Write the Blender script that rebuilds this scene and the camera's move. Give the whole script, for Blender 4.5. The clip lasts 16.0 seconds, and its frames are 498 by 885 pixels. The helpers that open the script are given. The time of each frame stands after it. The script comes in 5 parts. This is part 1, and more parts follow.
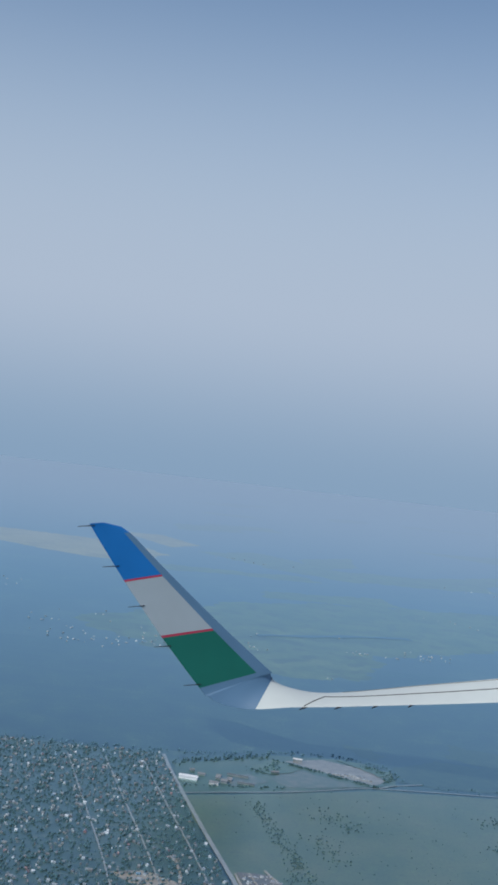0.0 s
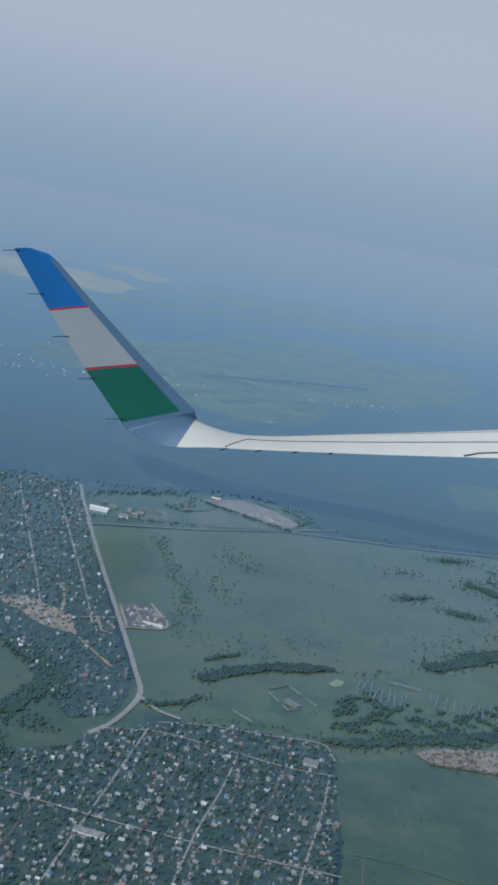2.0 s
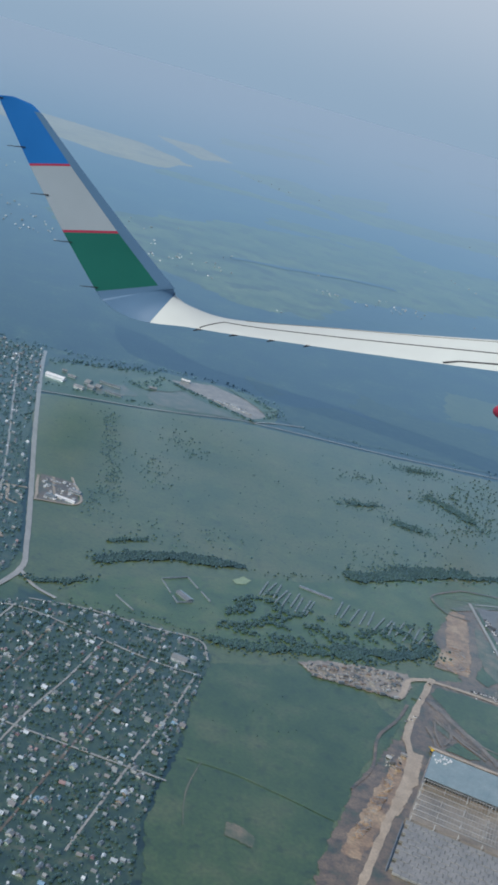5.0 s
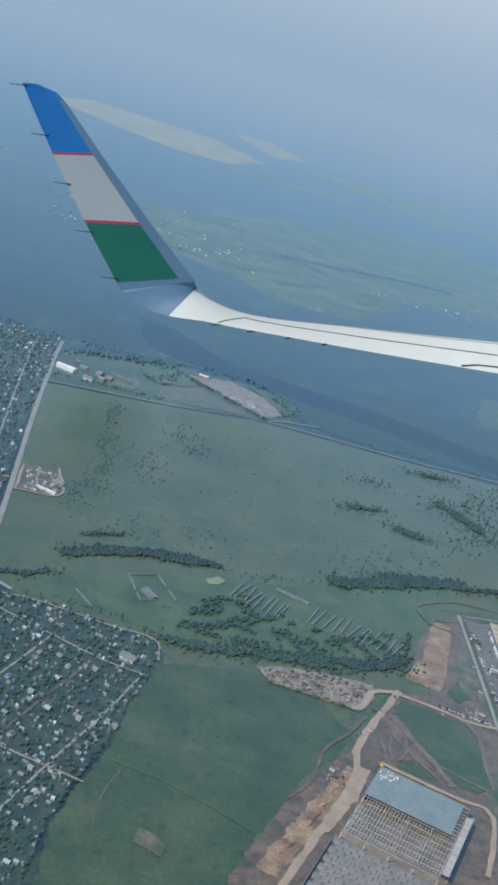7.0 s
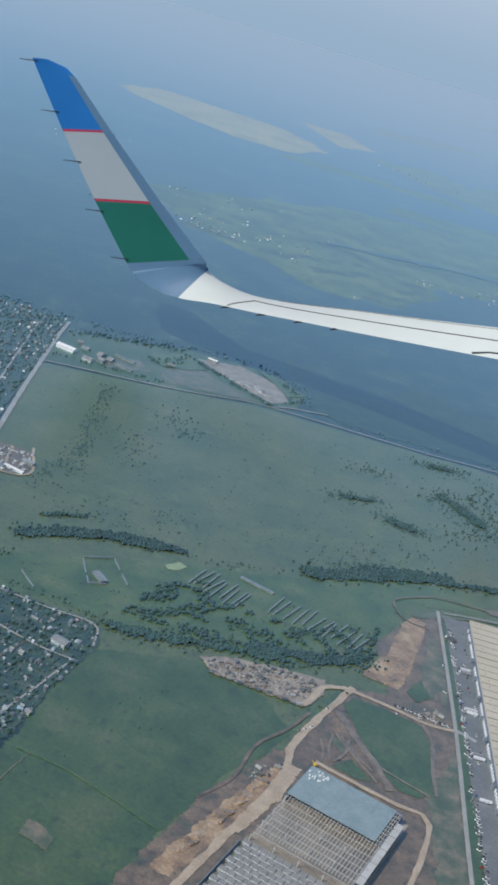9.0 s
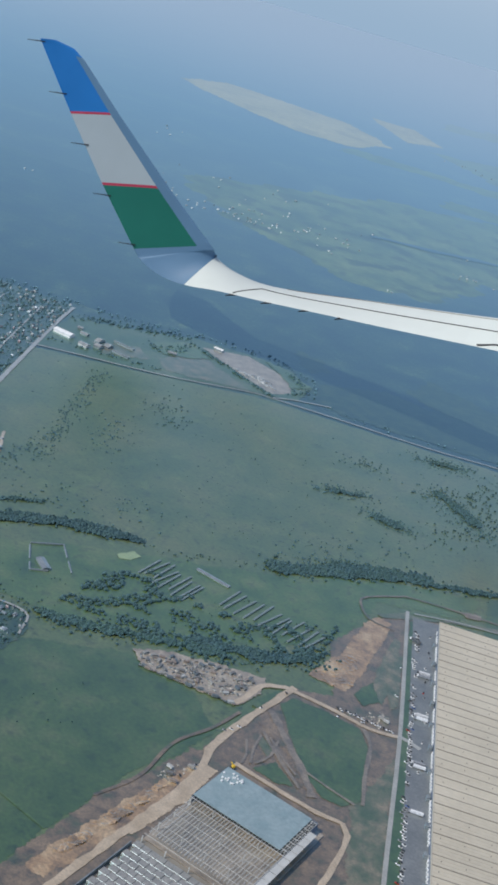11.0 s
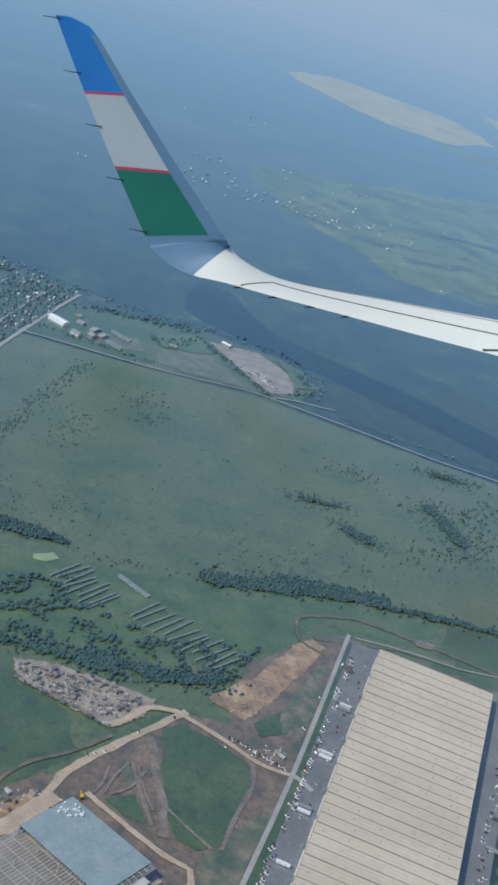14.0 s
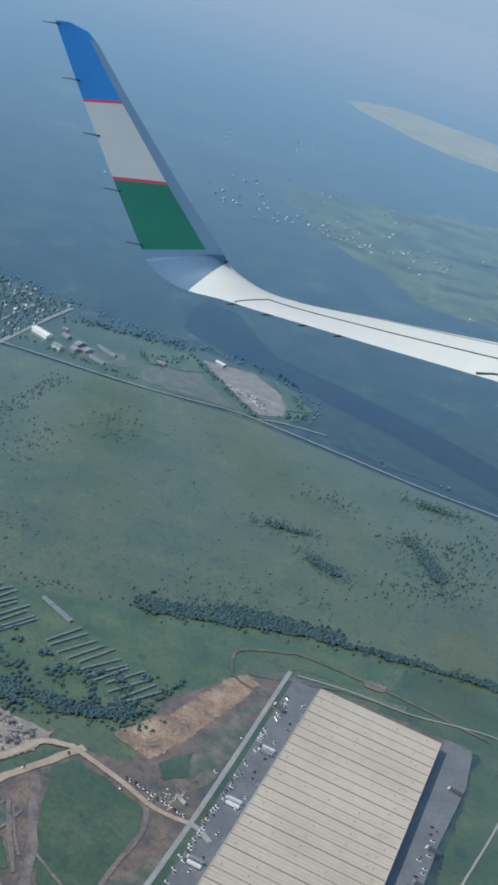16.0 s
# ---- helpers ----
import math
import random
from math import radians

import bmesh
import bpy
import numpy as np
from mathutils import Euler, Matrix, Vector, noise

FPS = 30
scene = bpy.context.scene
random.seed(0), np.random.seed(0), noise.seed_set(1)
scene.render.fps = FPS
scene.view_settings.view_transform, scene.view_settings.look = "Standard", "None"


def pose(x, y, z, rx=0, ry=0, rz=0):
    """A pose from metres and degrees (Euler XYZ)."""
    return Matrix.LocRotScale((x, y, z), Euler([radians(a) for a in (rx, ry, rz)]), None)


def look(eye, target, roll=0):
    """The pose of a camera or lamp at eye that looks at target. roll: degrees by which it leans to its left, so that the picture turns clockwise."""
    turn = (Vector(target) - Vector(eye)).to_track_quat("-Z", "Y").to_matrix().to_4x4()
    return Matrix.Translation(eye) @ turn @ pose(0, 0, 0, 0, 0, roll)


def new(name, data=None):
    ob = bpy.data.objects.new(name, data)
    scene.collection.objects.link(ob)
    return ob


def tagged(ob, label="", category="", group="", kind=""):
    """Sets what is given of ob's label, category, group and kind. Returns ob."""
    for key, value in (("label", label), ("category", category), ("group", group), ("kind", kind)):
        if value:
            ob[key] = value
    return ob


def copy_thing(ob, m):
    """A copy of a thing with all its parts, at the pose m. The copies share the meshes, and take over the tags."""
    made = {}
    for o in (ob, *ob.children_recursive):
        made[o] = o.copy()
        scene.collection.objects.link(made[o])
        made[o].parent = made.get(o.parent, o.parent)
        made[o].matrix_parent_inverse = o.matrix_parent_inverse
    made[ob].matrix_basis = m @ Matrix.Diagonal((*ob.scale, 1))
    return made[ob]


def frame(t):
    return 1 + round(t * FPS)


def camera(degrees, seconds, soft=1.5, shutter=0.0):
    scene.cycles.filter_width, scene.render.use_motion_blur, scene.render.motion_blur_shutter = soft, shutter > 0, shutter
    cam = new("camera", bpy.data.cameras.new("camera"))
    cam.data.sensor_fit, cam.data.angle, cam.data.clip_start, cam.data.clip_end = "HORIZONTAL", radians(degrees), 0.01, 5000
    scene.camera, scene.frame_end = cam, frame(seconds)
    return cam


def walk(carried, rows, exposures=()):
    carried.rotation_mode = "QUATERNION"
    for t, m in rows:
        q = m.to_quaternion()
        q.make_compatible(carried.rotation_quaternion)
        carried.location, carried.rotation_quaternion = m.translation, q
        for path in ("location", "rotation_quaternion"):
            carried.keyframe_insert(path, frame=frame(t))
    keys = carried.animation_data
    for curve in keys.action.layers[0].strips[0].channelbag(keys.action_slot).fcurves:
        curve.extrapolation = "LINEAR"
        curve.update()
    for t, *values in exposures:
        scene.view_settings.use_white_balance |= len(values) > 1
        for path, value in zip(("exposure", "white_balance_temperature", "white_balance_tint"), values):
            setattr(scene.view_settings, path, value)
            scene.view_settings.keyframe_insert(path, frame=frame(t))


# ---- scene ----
from mathutils import geometry

cam = camera(22.18, 16.0, soft=3.2)
PATH = [
    (0, (-176.44, -70.26, 228.59), (-159.35, 128.99, 225.92), 6.60),
    (0.5, (-161.46, -65.57, 230.50), (-143.12, 132.86, 213.46), 7.56),
    (1, (-147.17, -60.58, 231.94), (-126.87, 136.21, 202.58), 8.39),
    (1.5, (-135.11, -55.45, 232.20), (-113.78, 139.83, 194.61), 9.14),
    (2, (-122.95, -50.45, 231.75), (-101.01, 143.73, 189.21), 10.46),
    (2.5, (-110.36, -44.76, 230.68), (-88.06, 148.56, 184.54), 11.63),
    (3, (-96.76, -36.89, 229.20), (-73.79, 155.31, 178.90), 13.02),
    (3.5, (-84.67, -31.19, 228.83), (-62.99, 160.19, 174.94), 13.61),
    (4, (-72.83, -26.68, 229.17), (-53.07, 164.07, 172.36), 14.55),
    (6.5, (-15.73, -6.95, 238.28), (-11.87, 182.73, 174.99), 16.92),
    (7, (-1.38, -2.06, 239.27), (-1.25, 187.35, 175.04), 16.85),
    (7.5, (12.80, 4.71, 239.45), (9.06, 193.68, 174.04), 16.65),
    (8, (25.76, 11.58, 239.88), (18.64, 199.99, 173.16), 16.69),
    (8.5, (38.86, 18.29, 240.25), (28.75, 206.17, 172.45), 16.76),
    (9, (52.16, 24.89, 240.85), (38.52, 212.23, 172.16), 16.76),
    (11.5, (115.60, 62.72, 243.70), (85.12, 246.26, 170.30), 16.73),
    (12, (127.47, 71.14, 245.11), (93.62, 253.64, 170.64), 16.90),
    (12.5, (137.94, 80.04, 246.72), (101.12, 261.53, 171.18), 17.04),
    (13, (148.63, 91.29, 247.32), (108.45, 271.69, 170.90), 17.09),
    (13.5, (158.40, 102.70, 248.34), (115.22, 282.03, 171.04), 17.11),
    (14, (168.81, 114.18, 249.95), (122.37, 292.36, 171.88), 17.09),
    (14.5, (178.75, 125.81, 249.51), (128.88, 303.05, 171.40), 17.25),
    (15, (188.54, 138.13, 248.24), (135.59, 314.60, 170.44), 17.32),
    (15.5, (198.63, 151.73, 245.90), (141.92, 327.30, 168.70), 17.32),
    (16, (208.64, 164.37, 243.69), (148.48, 339.10, 167.19), 17.19),
]
EXPOSURES = [(0.0, -0.22, 6140, 10), (1.0, -0.29, 6260, 10), (2.5, -0.3, 6350, 10), (4.0, -0.16, 6500, 10), (6.5, 0.02, 6500, 10), (9.0, 0.06, 6500, 10), (12.0, 0.1, 6450, 10), (16.0, 0.05, 6350, 10)]
walk(cam, [(t, look(eye, target, roll)) for t, eye, target, roll in PATH], EXPOSURES)

# ---- daylight: hazy sky and one sun ----
SUN_ELEVATION, SUN_AZIMUTH = radians(48), radians(230)   # azimuth clockwise from +y: the sun stands high over -x, -y


def setup_world():
    world = bpy.data.worlds.new("hazy_sky")
    scene.world = world
    world.use_nodes = True
    nt = world.node_tree
    n, l = nt.nodes, nt.links
    n.clear()
    sky = n.new("ShaderNodeTexSky")
    sky.sky_type = "NISHITA"
    sky.sun_disc = False
    sky.sun_elevation, sky.sun_rotation = SUN_ELEVATION, SUN_AZIMUTH
    sky.altitude, sky.air_density, sky.dust_density, sky.ozone_density = 300, 1.1, 0.6, 2.4
    coord = n.new("ShaderNodeTexCoord")
    sep = n.new("ShaderNodeSeparateXYZ")
    l.new(coord.outputs["Generated"], sep.inputs[0])
    # haze layer that lies along the whole horizon
    ramp = n.new("ShaderNodeMapRange")
    ramp.interpolation_type = "SMOOTHERSTEP"
    ramp.inputs["From Min"].default_value, ramp.inputs["From Max"].default_value = 0.05, 0.44
    ramp.inputs["To Min"].default_value, ramp.inputs["To Max"].default_value = 1.0, 0.0
    l.new(sep.outputs["Z"], ramp.inputs["Value"])
    low = n.new("ShaderNodeMapRange")
    low.interpolation_type = "SMOOTHSTEP"
    low.inputs["From Min"].default_value, low.inputs["From Max"].default_value = -0.05, 0.1
    l.new(sep.outputs["Z"], low.inputs["Value"])
    haze = n.new("ShaderNodeMix")
    haze.data_type = "RGBA"
    haze.inputs[6].default_value = (*HAZE_LOW, 1)
    haze.inputs[7].default_value = (*HAZE_HIGH, 1)
    l.new(low.outputs[0], haze.inputs[0])
    mix = n.new("ShaderNodeMix")
    mix.data_type = "RGBA"
    l.new(ramp.outputs[0], mix.inputs[0])
    clear = n.new("ShaderNodeVectorMath")
    clear.operation = "MULTIPLY"
    clear.inputs[1].default_value = CLEAR_AIR
    l.new(sky.outputs[0], clear.inputs[0])
    l.new(clear.outputs[0], mix.inputs[6])
    l.new(haze.outputs[2], mix.inputs[7])
    bg = n.new("ShaderNodeBackground")
    bg.inputs["Strength"].default_value = SKY_STRENGTH
    out = n.new("ShaderNodeOutputWorld")
    l.new(mix.outputs[2], bg.inputs[0])
    l.new(bg.outputs[0], out.inputs[0])


SKY_STRENGTH = 0.1
HAZE_LOW, HAZE_HIGH = (2.9, 4.15, 5.6), (5.0, 5.8, 6.9)
CLEAR_AIR = (1.06, 1.1, 1.1)
setup_world()
sun = new("sun", bpy.data.lights.new("sun", "SUN"))
sun.data.energy, sun.data.angle, sun.data.color = 2.65, radians(0.6), (1.0, 0.95, 0.87)
sun_from = Vector((math.sin(SUN_AZIMUTH) * math.cos(SUN_ELEVATION), math.cos(SUN_AZIMUTH) * math.cos(SUN_ELEVATION), math.sin(SUN_ELEVATION)))
sun.matrix_world = look(sun_from * 900, (0, 0, 0))

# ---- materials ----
# strength of the distance haze that surfaces imitate with gloss
HAZE_VEIL = 0.145


def surface(name, colours, size=20.0, fine=2.0, rough=0.9, veil=1.0, island=0.0, bump=0.0, metal=0.0, stops=None, per_object=None, contrast=0.2, edge=0.02, gloss=0.32, tint=1.0, tufts=None, by_piece=False, haze_tone=(0.69, 0.905, 1.0)):
    """A rough surface: colours mixed by two scales of noise, with a sky gloss that grows towards grazing angles to
    imitate distance haze.
    """
    m = bpy.data.materials.new(name)
    m.use_nodes = True
    nt = m.node_tree
    n, l = nt.nodes, nt.links
    n.clear()
    geo = n.new("ShaderNodeNewGeometry")
    if per_object:
        info = n.new("ShaderNodeObjectInfo")
        ramp = n.new("ShaderNodeValToRGB")
        ramp.color_ramp.interpolation = "CONSTANT"
        els = ramp.color_ramp.elements
        while len(els) < len(per_object):
            els.new(0.5)
        for e, (p, c) in zip(els, per_object):
            e.position, e.color = p, (*c, 1)
        l.new(geo.outputs["Random Per Island"] if by_piece else info.outputs["Random"], ramp.inputs[0])
        base = ramp.outputs[0]
    else:
        a = n.new("ShaderNodeTexNoise")
        a.inputs["Scale"].default_value, a.inputs["Detail"].default_value = 1.0 / size, 5
        a.inputs["Roughness"].default_value = 0.62
        l.new(geo.outputs["Position"], a.inputs["Vector"])
        ramp = n.new("ShaderNodeValToRGB")
        els = ramp.color_ramp.elements
        while len(els) < len(colours):
            els.new(0.5)
        stops = stops or [0.34 + 0.32 * i / max(1, len(colours) - 1) for i in range(len(colours))]
        for e, p, c in zip(els, stops, colours):
            e.position, e.color = p, (*c, 1)
        l.new(a.outputs["Fac"], ramp.inputs[0])
        base = ramp.outputs[0]
    b = n.new("ShaderNodeTexNoise")
    b.inputs["Scale"].default_value, b.inputs["Detail"].default_value = 1.0 / fine, 4
    l.new(geo.outputs["Position"], b.inputs["Vector"])
    val = n.new("ShaderNodeMapRange")
    val.inputs["From Min"].default_value, val.inputs["From Max"].default_value = 0.3, 0.7
    val.inputs["To Min"].default_value, val.inputs["To Max"].default_value = 1 - contrast, 1 + contrast
    l.new(b.outputs["Fac"], val.inputs["Value"])
    value = val.outputs[0]
    if island:
        mr = n.new("ShaderNodeMapRange")
        mr.inputs["To Min"].default_value, mr.inputs["To Max"].default_value = 1 - island, 1 + island
        l.new(geo.outputs["Random Per Island"], mr.inputs["Value"])
        mul = n.new("ShaderNodeMath")
        mul.operation = "MULTIPLY"
        l.new(value, mul.inputs[0])
        l.new(mr.outputs[0], mul.inputs[1])
        value = mul.outputs[0]
    for size_t, low, high, depth in tufts or ():
        # darker tussocks or worn spots with a shape of their own
        tn = n.new("ShaderNodeTexNoise")
        tn.inputs["Scale"].default_value, tn.inputs["Detail"].default_value = 1.0 / size_t, 3
        l.new(geo.outputs["Position"], tn.inputs["Vector"])
        mr = n.new("ShaderNodeMapRange")
        mr.interpolation_type = "SMOOTHSTEP"
        mr.inputs["From Min"].default_value, mr.inputs["From Max"].default_value = low, high
        mr.inputs["To Min"].default_value, mr.inputs["To Max"].default_value = 1.0, depth
        l.new(tn.outputs["Fac"], mr.inputs["Value"])
        mul = n.new("ShaderNodeMath")
        mul.operation = "MULTIPLY"
        l.new(value, mul.inputs[0])
        l.new(mr.outputs[0], mul.inputs[1])
        value = mul.outputs[0]
    scale = n.new("ShaderNodeVectorMath")
    scale.operation = "SCALE"
    l.new(base, scale.inputs[0])
    l.new(value, scale.inputs["Scale"])
    p = n.new("ShaderNodeBsdfPrincipled")
    p.inputs["Roughness"].default_value, p.inputs["Metallic"].default_value = rough, metal
    p.inputs["Specular IOR Level"].default_value = 0.25
    l.new(scale.outputs[0], p.inputs["Base Color"])
    if bump:
        bp = n.new("ShaderNodeBump")
        bp.inputs["Strength"].default_value, bp.inputs["Distance"].default_value = 0.6, bump
        l.new(b.outputs["Fac"], bp.inputs["Height"])
        l.new(bp.outputs[0], p.inputs["Normal"])
    shader = p.outputs[0]
    # imitated haze: blue-toned gloss laid over the colour by view angle
    if veil:
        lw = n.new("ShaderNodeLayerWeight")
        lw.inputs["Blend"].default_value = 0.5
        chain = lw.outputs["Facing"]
        for op, first, second in (("SUBTRACT", 1.0, None), ("MAXIMUM", None, edge), ("POWER", None, 1.2), ("DIVIDE", -HAZE_VEIL * veil, None), ("EXPONENT", None, 0.0), ("SUBTRACT", 1.0, None)):
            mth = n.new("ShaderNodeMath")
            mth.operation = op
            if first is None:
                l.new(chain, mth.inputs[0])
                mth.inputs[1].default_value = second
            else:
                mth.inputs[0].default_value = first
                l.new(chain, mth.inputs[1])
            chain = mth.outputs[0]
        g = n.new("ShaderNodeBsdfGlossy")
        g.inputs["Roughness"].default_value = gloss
        # close to grazing the imitated haze pales to meet the sky
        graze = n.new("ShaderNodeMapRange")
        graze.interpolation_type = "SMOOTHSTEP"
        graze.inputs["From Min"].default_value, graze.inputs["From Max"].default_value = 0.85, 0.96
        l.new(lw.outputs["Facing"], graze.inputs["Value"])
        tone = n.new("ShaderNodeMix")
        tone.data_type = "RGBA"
        tone.inputs[6].default_value = (haze_tone[0] * tint ** 1.5, haze_tone[1] * tint, haze_tone[2] * tint ** 0.8, 1)
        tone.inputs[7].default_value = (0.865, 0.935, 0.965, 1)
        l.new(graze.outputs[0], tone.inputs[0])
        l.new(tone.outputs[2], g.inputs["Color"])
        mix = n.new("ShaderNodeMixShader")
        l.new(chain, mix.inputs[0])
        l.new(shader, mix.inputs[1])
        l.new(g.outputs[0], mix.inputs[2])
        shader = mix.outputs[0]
    out = n.new("ShaderNodeOutputMaterial")
    l.new(shader, out.inputs[0])
    return m


def paint(name, colour, rough=0.4, metal=0.0, grain=0.06, size=9.0):
    """Painted or bare sheet with faint streaks."""
    c = np.array(colour)
    return surface(name, [tuple(c * (1 - grain)), tuple(np.minimum(c * (1 + grain), 1))], size=size, fine=size / 6, rough=rough, veil=0, metal=metal, contrast=grain)


# woods and far grass get their own haze colour in the gloss
M_WOOD = surface("woodland", [(0.006, 0.016, 0.01), (0.014, 0.032, 0.016), (0.026, 0.05, 0.02), (0.07, 0.1, 0.035)], size=34, fine=2.2, contrast=0.75, stops=[0.36, 0.47, 0.58, 0.76], tufts=[(11.0, 0.5, 0.66, 1.5), (3.0, 0.5, 0.66, 1.6)], gloss=0.29, veil=0.94, haze_tone=(0.59, 0.845, 0.98))
M_FARWOOD = surface("far_woodland", [(0.008, 0.02, 0.01), (0.016, 0.036, 0.015), (0.034, 0.06, 0.022), (0.11, 0.15, 0.05)], size=80, fine=6.0, contrast=0.7, stops=[0.34, 0.47, 0.58, 0.7], gloss=0.29, veil=0.97, haze_tone=(0.6, 0.85, 0.98))
M_MEADOW = surface("meadow_grass", [(0.083, 0.124, 0.036), (0.111, 0.147, 0.043), (0.141, 0.162, 0.054)], size=34, fine=1.6, stops=[0.36, 0.5, 0.66], contrast=0.24, tufts=[(7.0, 0.56, 0.7, 0.76), (2.2, 0.57, 0.69, 0.5), (11.0, 0.56, 0.7, 1.22)], veil=0.92)
M_PASTURE = surface("green_pasture", [(0.048, 0.088, 0.018), (0.07, 0.116, 0.026), (0.12, 0.145, 0.05)], size=24, fine=1.4, stops=[0.36, 0.52, 0.7], contrast=0.26, tufts=[(5.0, 0.56, 0.7, 0.7)], veil=0.92)
M_LUSH = surface("lush_grass", [(0.058, 0.105, 0.02), (0.09, 0.145, 0.03), (0.14, 0.175, 0.05)], size=16, fine=1.4, contrast=0.26, veil=0.92, tufts=[(4.0, 0.54, 0.68, 0.6)])
M_FARGREEN = surface("far_grassland", [(0.018, 0.038, 0.016), (0.09, 0.13, 0.038), (0.165, 0.2, 0.06)], size=55, fine=8, contrast=0.35, gloss=0.31, veil=0.8, haze_tone=(0.68, 0.92, 0.98), tufts=[(28.0, 0.53, 0.63, 0.3)])
M_CROP = surface("ripening_crop", [(0.46, 0.39, 0.16), (0.62, 0.52, 0.24)], size=60, fine=9, veil=0.66, tufts=[(70.0, 0.52, 0.66, 0.75)])
M_YOUNGWOOD = surface("young_woodland", [(0.01, 0.024, 0.011), (0.024, 0.046, 0.018), (0.05, 0.075, 0.028)], size=9, fine=1.4, contrast=0.5, gloss=0.29, veil=0.92, haze_tone=(0.6, 0.85, 0.95))
M_YARD = surface("dusty_yard_ground", [(0.25, 0.19, 0.125), (0.37, 0.29, 0.2), (0.48, 0.39, 0.28)], size=6, fine=0.7, contrast=0.25)
M_RUT = surface("rutted_soil", [(0.165, 0.125, 0.08), (0.235, 0.18, 0.118), (0.31, 0.24, 0.16)], size=5, fine=0.7, contrast=0.28)
M_SAND = surface("bare_sand", [(0.34, 0.245, 0.145), (0.5, 0.385, 0.25), (0.6, 0.49, 0.35)], size=9, fine=1.0)
M_ORANGE = surface("orange_clay", [(0.18, 0.115, 0.056), (0.4, 0.245, 0.113), (0.55, 0.39, 0.215)], size=9, fine=0.9, bump=0.3, contrast=0.3, stops=[0.34, 0.5, 0.66])
M_DIRT = surface("trampled_soil", [(0.085, 0.09, 0.038), (0.18, 0.122, 0.064), (0.27, 0.185, 0.1)], size=8, fine=0.7, stops=[0.34, 0.48, 0.66], contrast=0.3, tufts=[(3.0, 0.52, 0.66, 0.7)])
M_SCRUB = surface("thin_scrub_on_soil", [(0.07, 0.1, 0.03), (0.14, 0.14, 0.065), (0.27, 0.21, 0.12)], size=7, fine=0.8)
M_TRACK = surface("sandy_track", [(0.46, 0.34, 0.205), (0.62, 0.48, 0.32)], size=7, fine=0.6)
M_GRAVEL = surface("pale_gravel_road", [(0.36, 0.34, 0.285), (0.47, 0.44, 0.38)], size=12, fine=0.6)
M_ASPHALT = surface("yard_asphalt", [(0.165, 0.165, 0.155), (0.225, 0.222, 0.21)], size=14, fine=0.8, veil=0.7)
M_CONCRETE = surface("cast_concrete", [(0.27, 0.245, 0.205), (0.37, 0.335, 0.285)], size=6, fine=0.7, contrast=0.25)
M_VILLAGE = surface("garden_plots", [(0.02, 0.04, 0.017), (0.035, 0.064, 0.024), (0.065, 0.098, 0.035), (0.13, 0.125, 0.07)], size=5, fine=0.9, stops=[0.32, 0.46, 0.58, 0.68], contrast=0.3)
M_CROWN = surface("tree_leaves", [(0.014, 0.033, 0.013), (0.03, 0.056, 0.02)], size=12, fine=0.6, island=0.3, veil=0.95, edge=0.42, gloss=0.85, tint=0.66)
# leaf copies for farther trees, with more imitated haze in the gloss
M_CROWN_HAZY = surface("hazy_bush_leaves", [(0.02, 0.042, 0.016), (0.035, 0.06, 0.022)], size=12, fine=0.6, island=0.3, veil=2.2, edge=0.8, gloss=0.85, tint=0.64)
M_CROWN_HAZIER = surface("hazier_wood_leaves", [(0.016, 0.034, 0.014), (0.026, 0.05, 0.018)], size=30, fine=1.5, island=0.3, veil=4.2, edge=0.9, gloss=0.85, tint=0.74)
M_BARK = surface("bark", [(0.08, 0.06, 0.045), (0.13, 0.1, 0.08)], size=0.6, fine=0.1, veil=0.3)
M_WATER = surface("algae_water", [(0.3, 0.38, 0.14), (0.38, 0.45, 0.18)], size=6, fine=1.0, rough=0.25)
M_ROOFS = surface("house_roofing", [], fine=0.8, veil=1.0, edge=0.4, gloss=0.7, rough=0.5, per_object=[(0.0, (0.2, 0.2, 0.2)), (0.2, (0.32, 0.33, 0.34)), (0.36, (0.14, 0.09, 0.07)), (0.56, (0.42, 0.43, 0.45)), (0.62, (0.2, 0.17, 0.14)), (0.86, (0.24, 0.08, 0.06)), (0.91, (0.1, 0.2, 0.3)), (0.96, (0.52, 0.53, 0.55))])
M_MIXROOF = surface("mixed_old_roofing", [], fine=0.6, veil=1.0, edge=0.4, gloss=0.7, rough=0.5, by_piece=True, per_object=[(0.0, (0.12, 0.115, 0.11)), (0.24, (0.2, 0.2, 0.205)), (0.4, (0.11, 0.075, 0.06)), (0.56, (0.31, 0.31, 0.32)), (0.64, (0.15, 0.12, 0.1)), (0.87, (0.22, 0.075, 0.06)), (0.9, (0.09, 0.16, 0.23)), (0.93, (0.58, 0.58, 0.58))])
M_WALLS = surface("house_walls", [], fine=0.5, veil=0.6, per_object=[(0.0, (0.55, 0.52, 0.46)), (0.3, (0.36, 0.27, 0.18)), (0.55, (0.62, 0.6, 0.56)), (0.75, (0.3, 0.13, 0.09)), (0.88, (0.45, 0.44, 0.3))])
M_FARWALL = surface("bright_far_houses", [(0.22, 0.22, 0.21), (0.55, 0.54, 0.52)], size=3, fine=1, veil=1.2, island=0.7, edge=0.15, gloss=0.7)
M_PALE = surface("pale_clutter", [(0.22, 0.215, 0.205), (0.55, 0.54, 0.52)], size=1.2, fine=0.3, veil=0.7, island=0.65)
M_SCRAP = surface("dusty_scrap", [(0.24, 0.18, 0.13), (0.52, 0.45, 0.36)], size=1.2, fine=0.3, veil=0.7, island=0.65, edge=0.4, gloss=0.7)
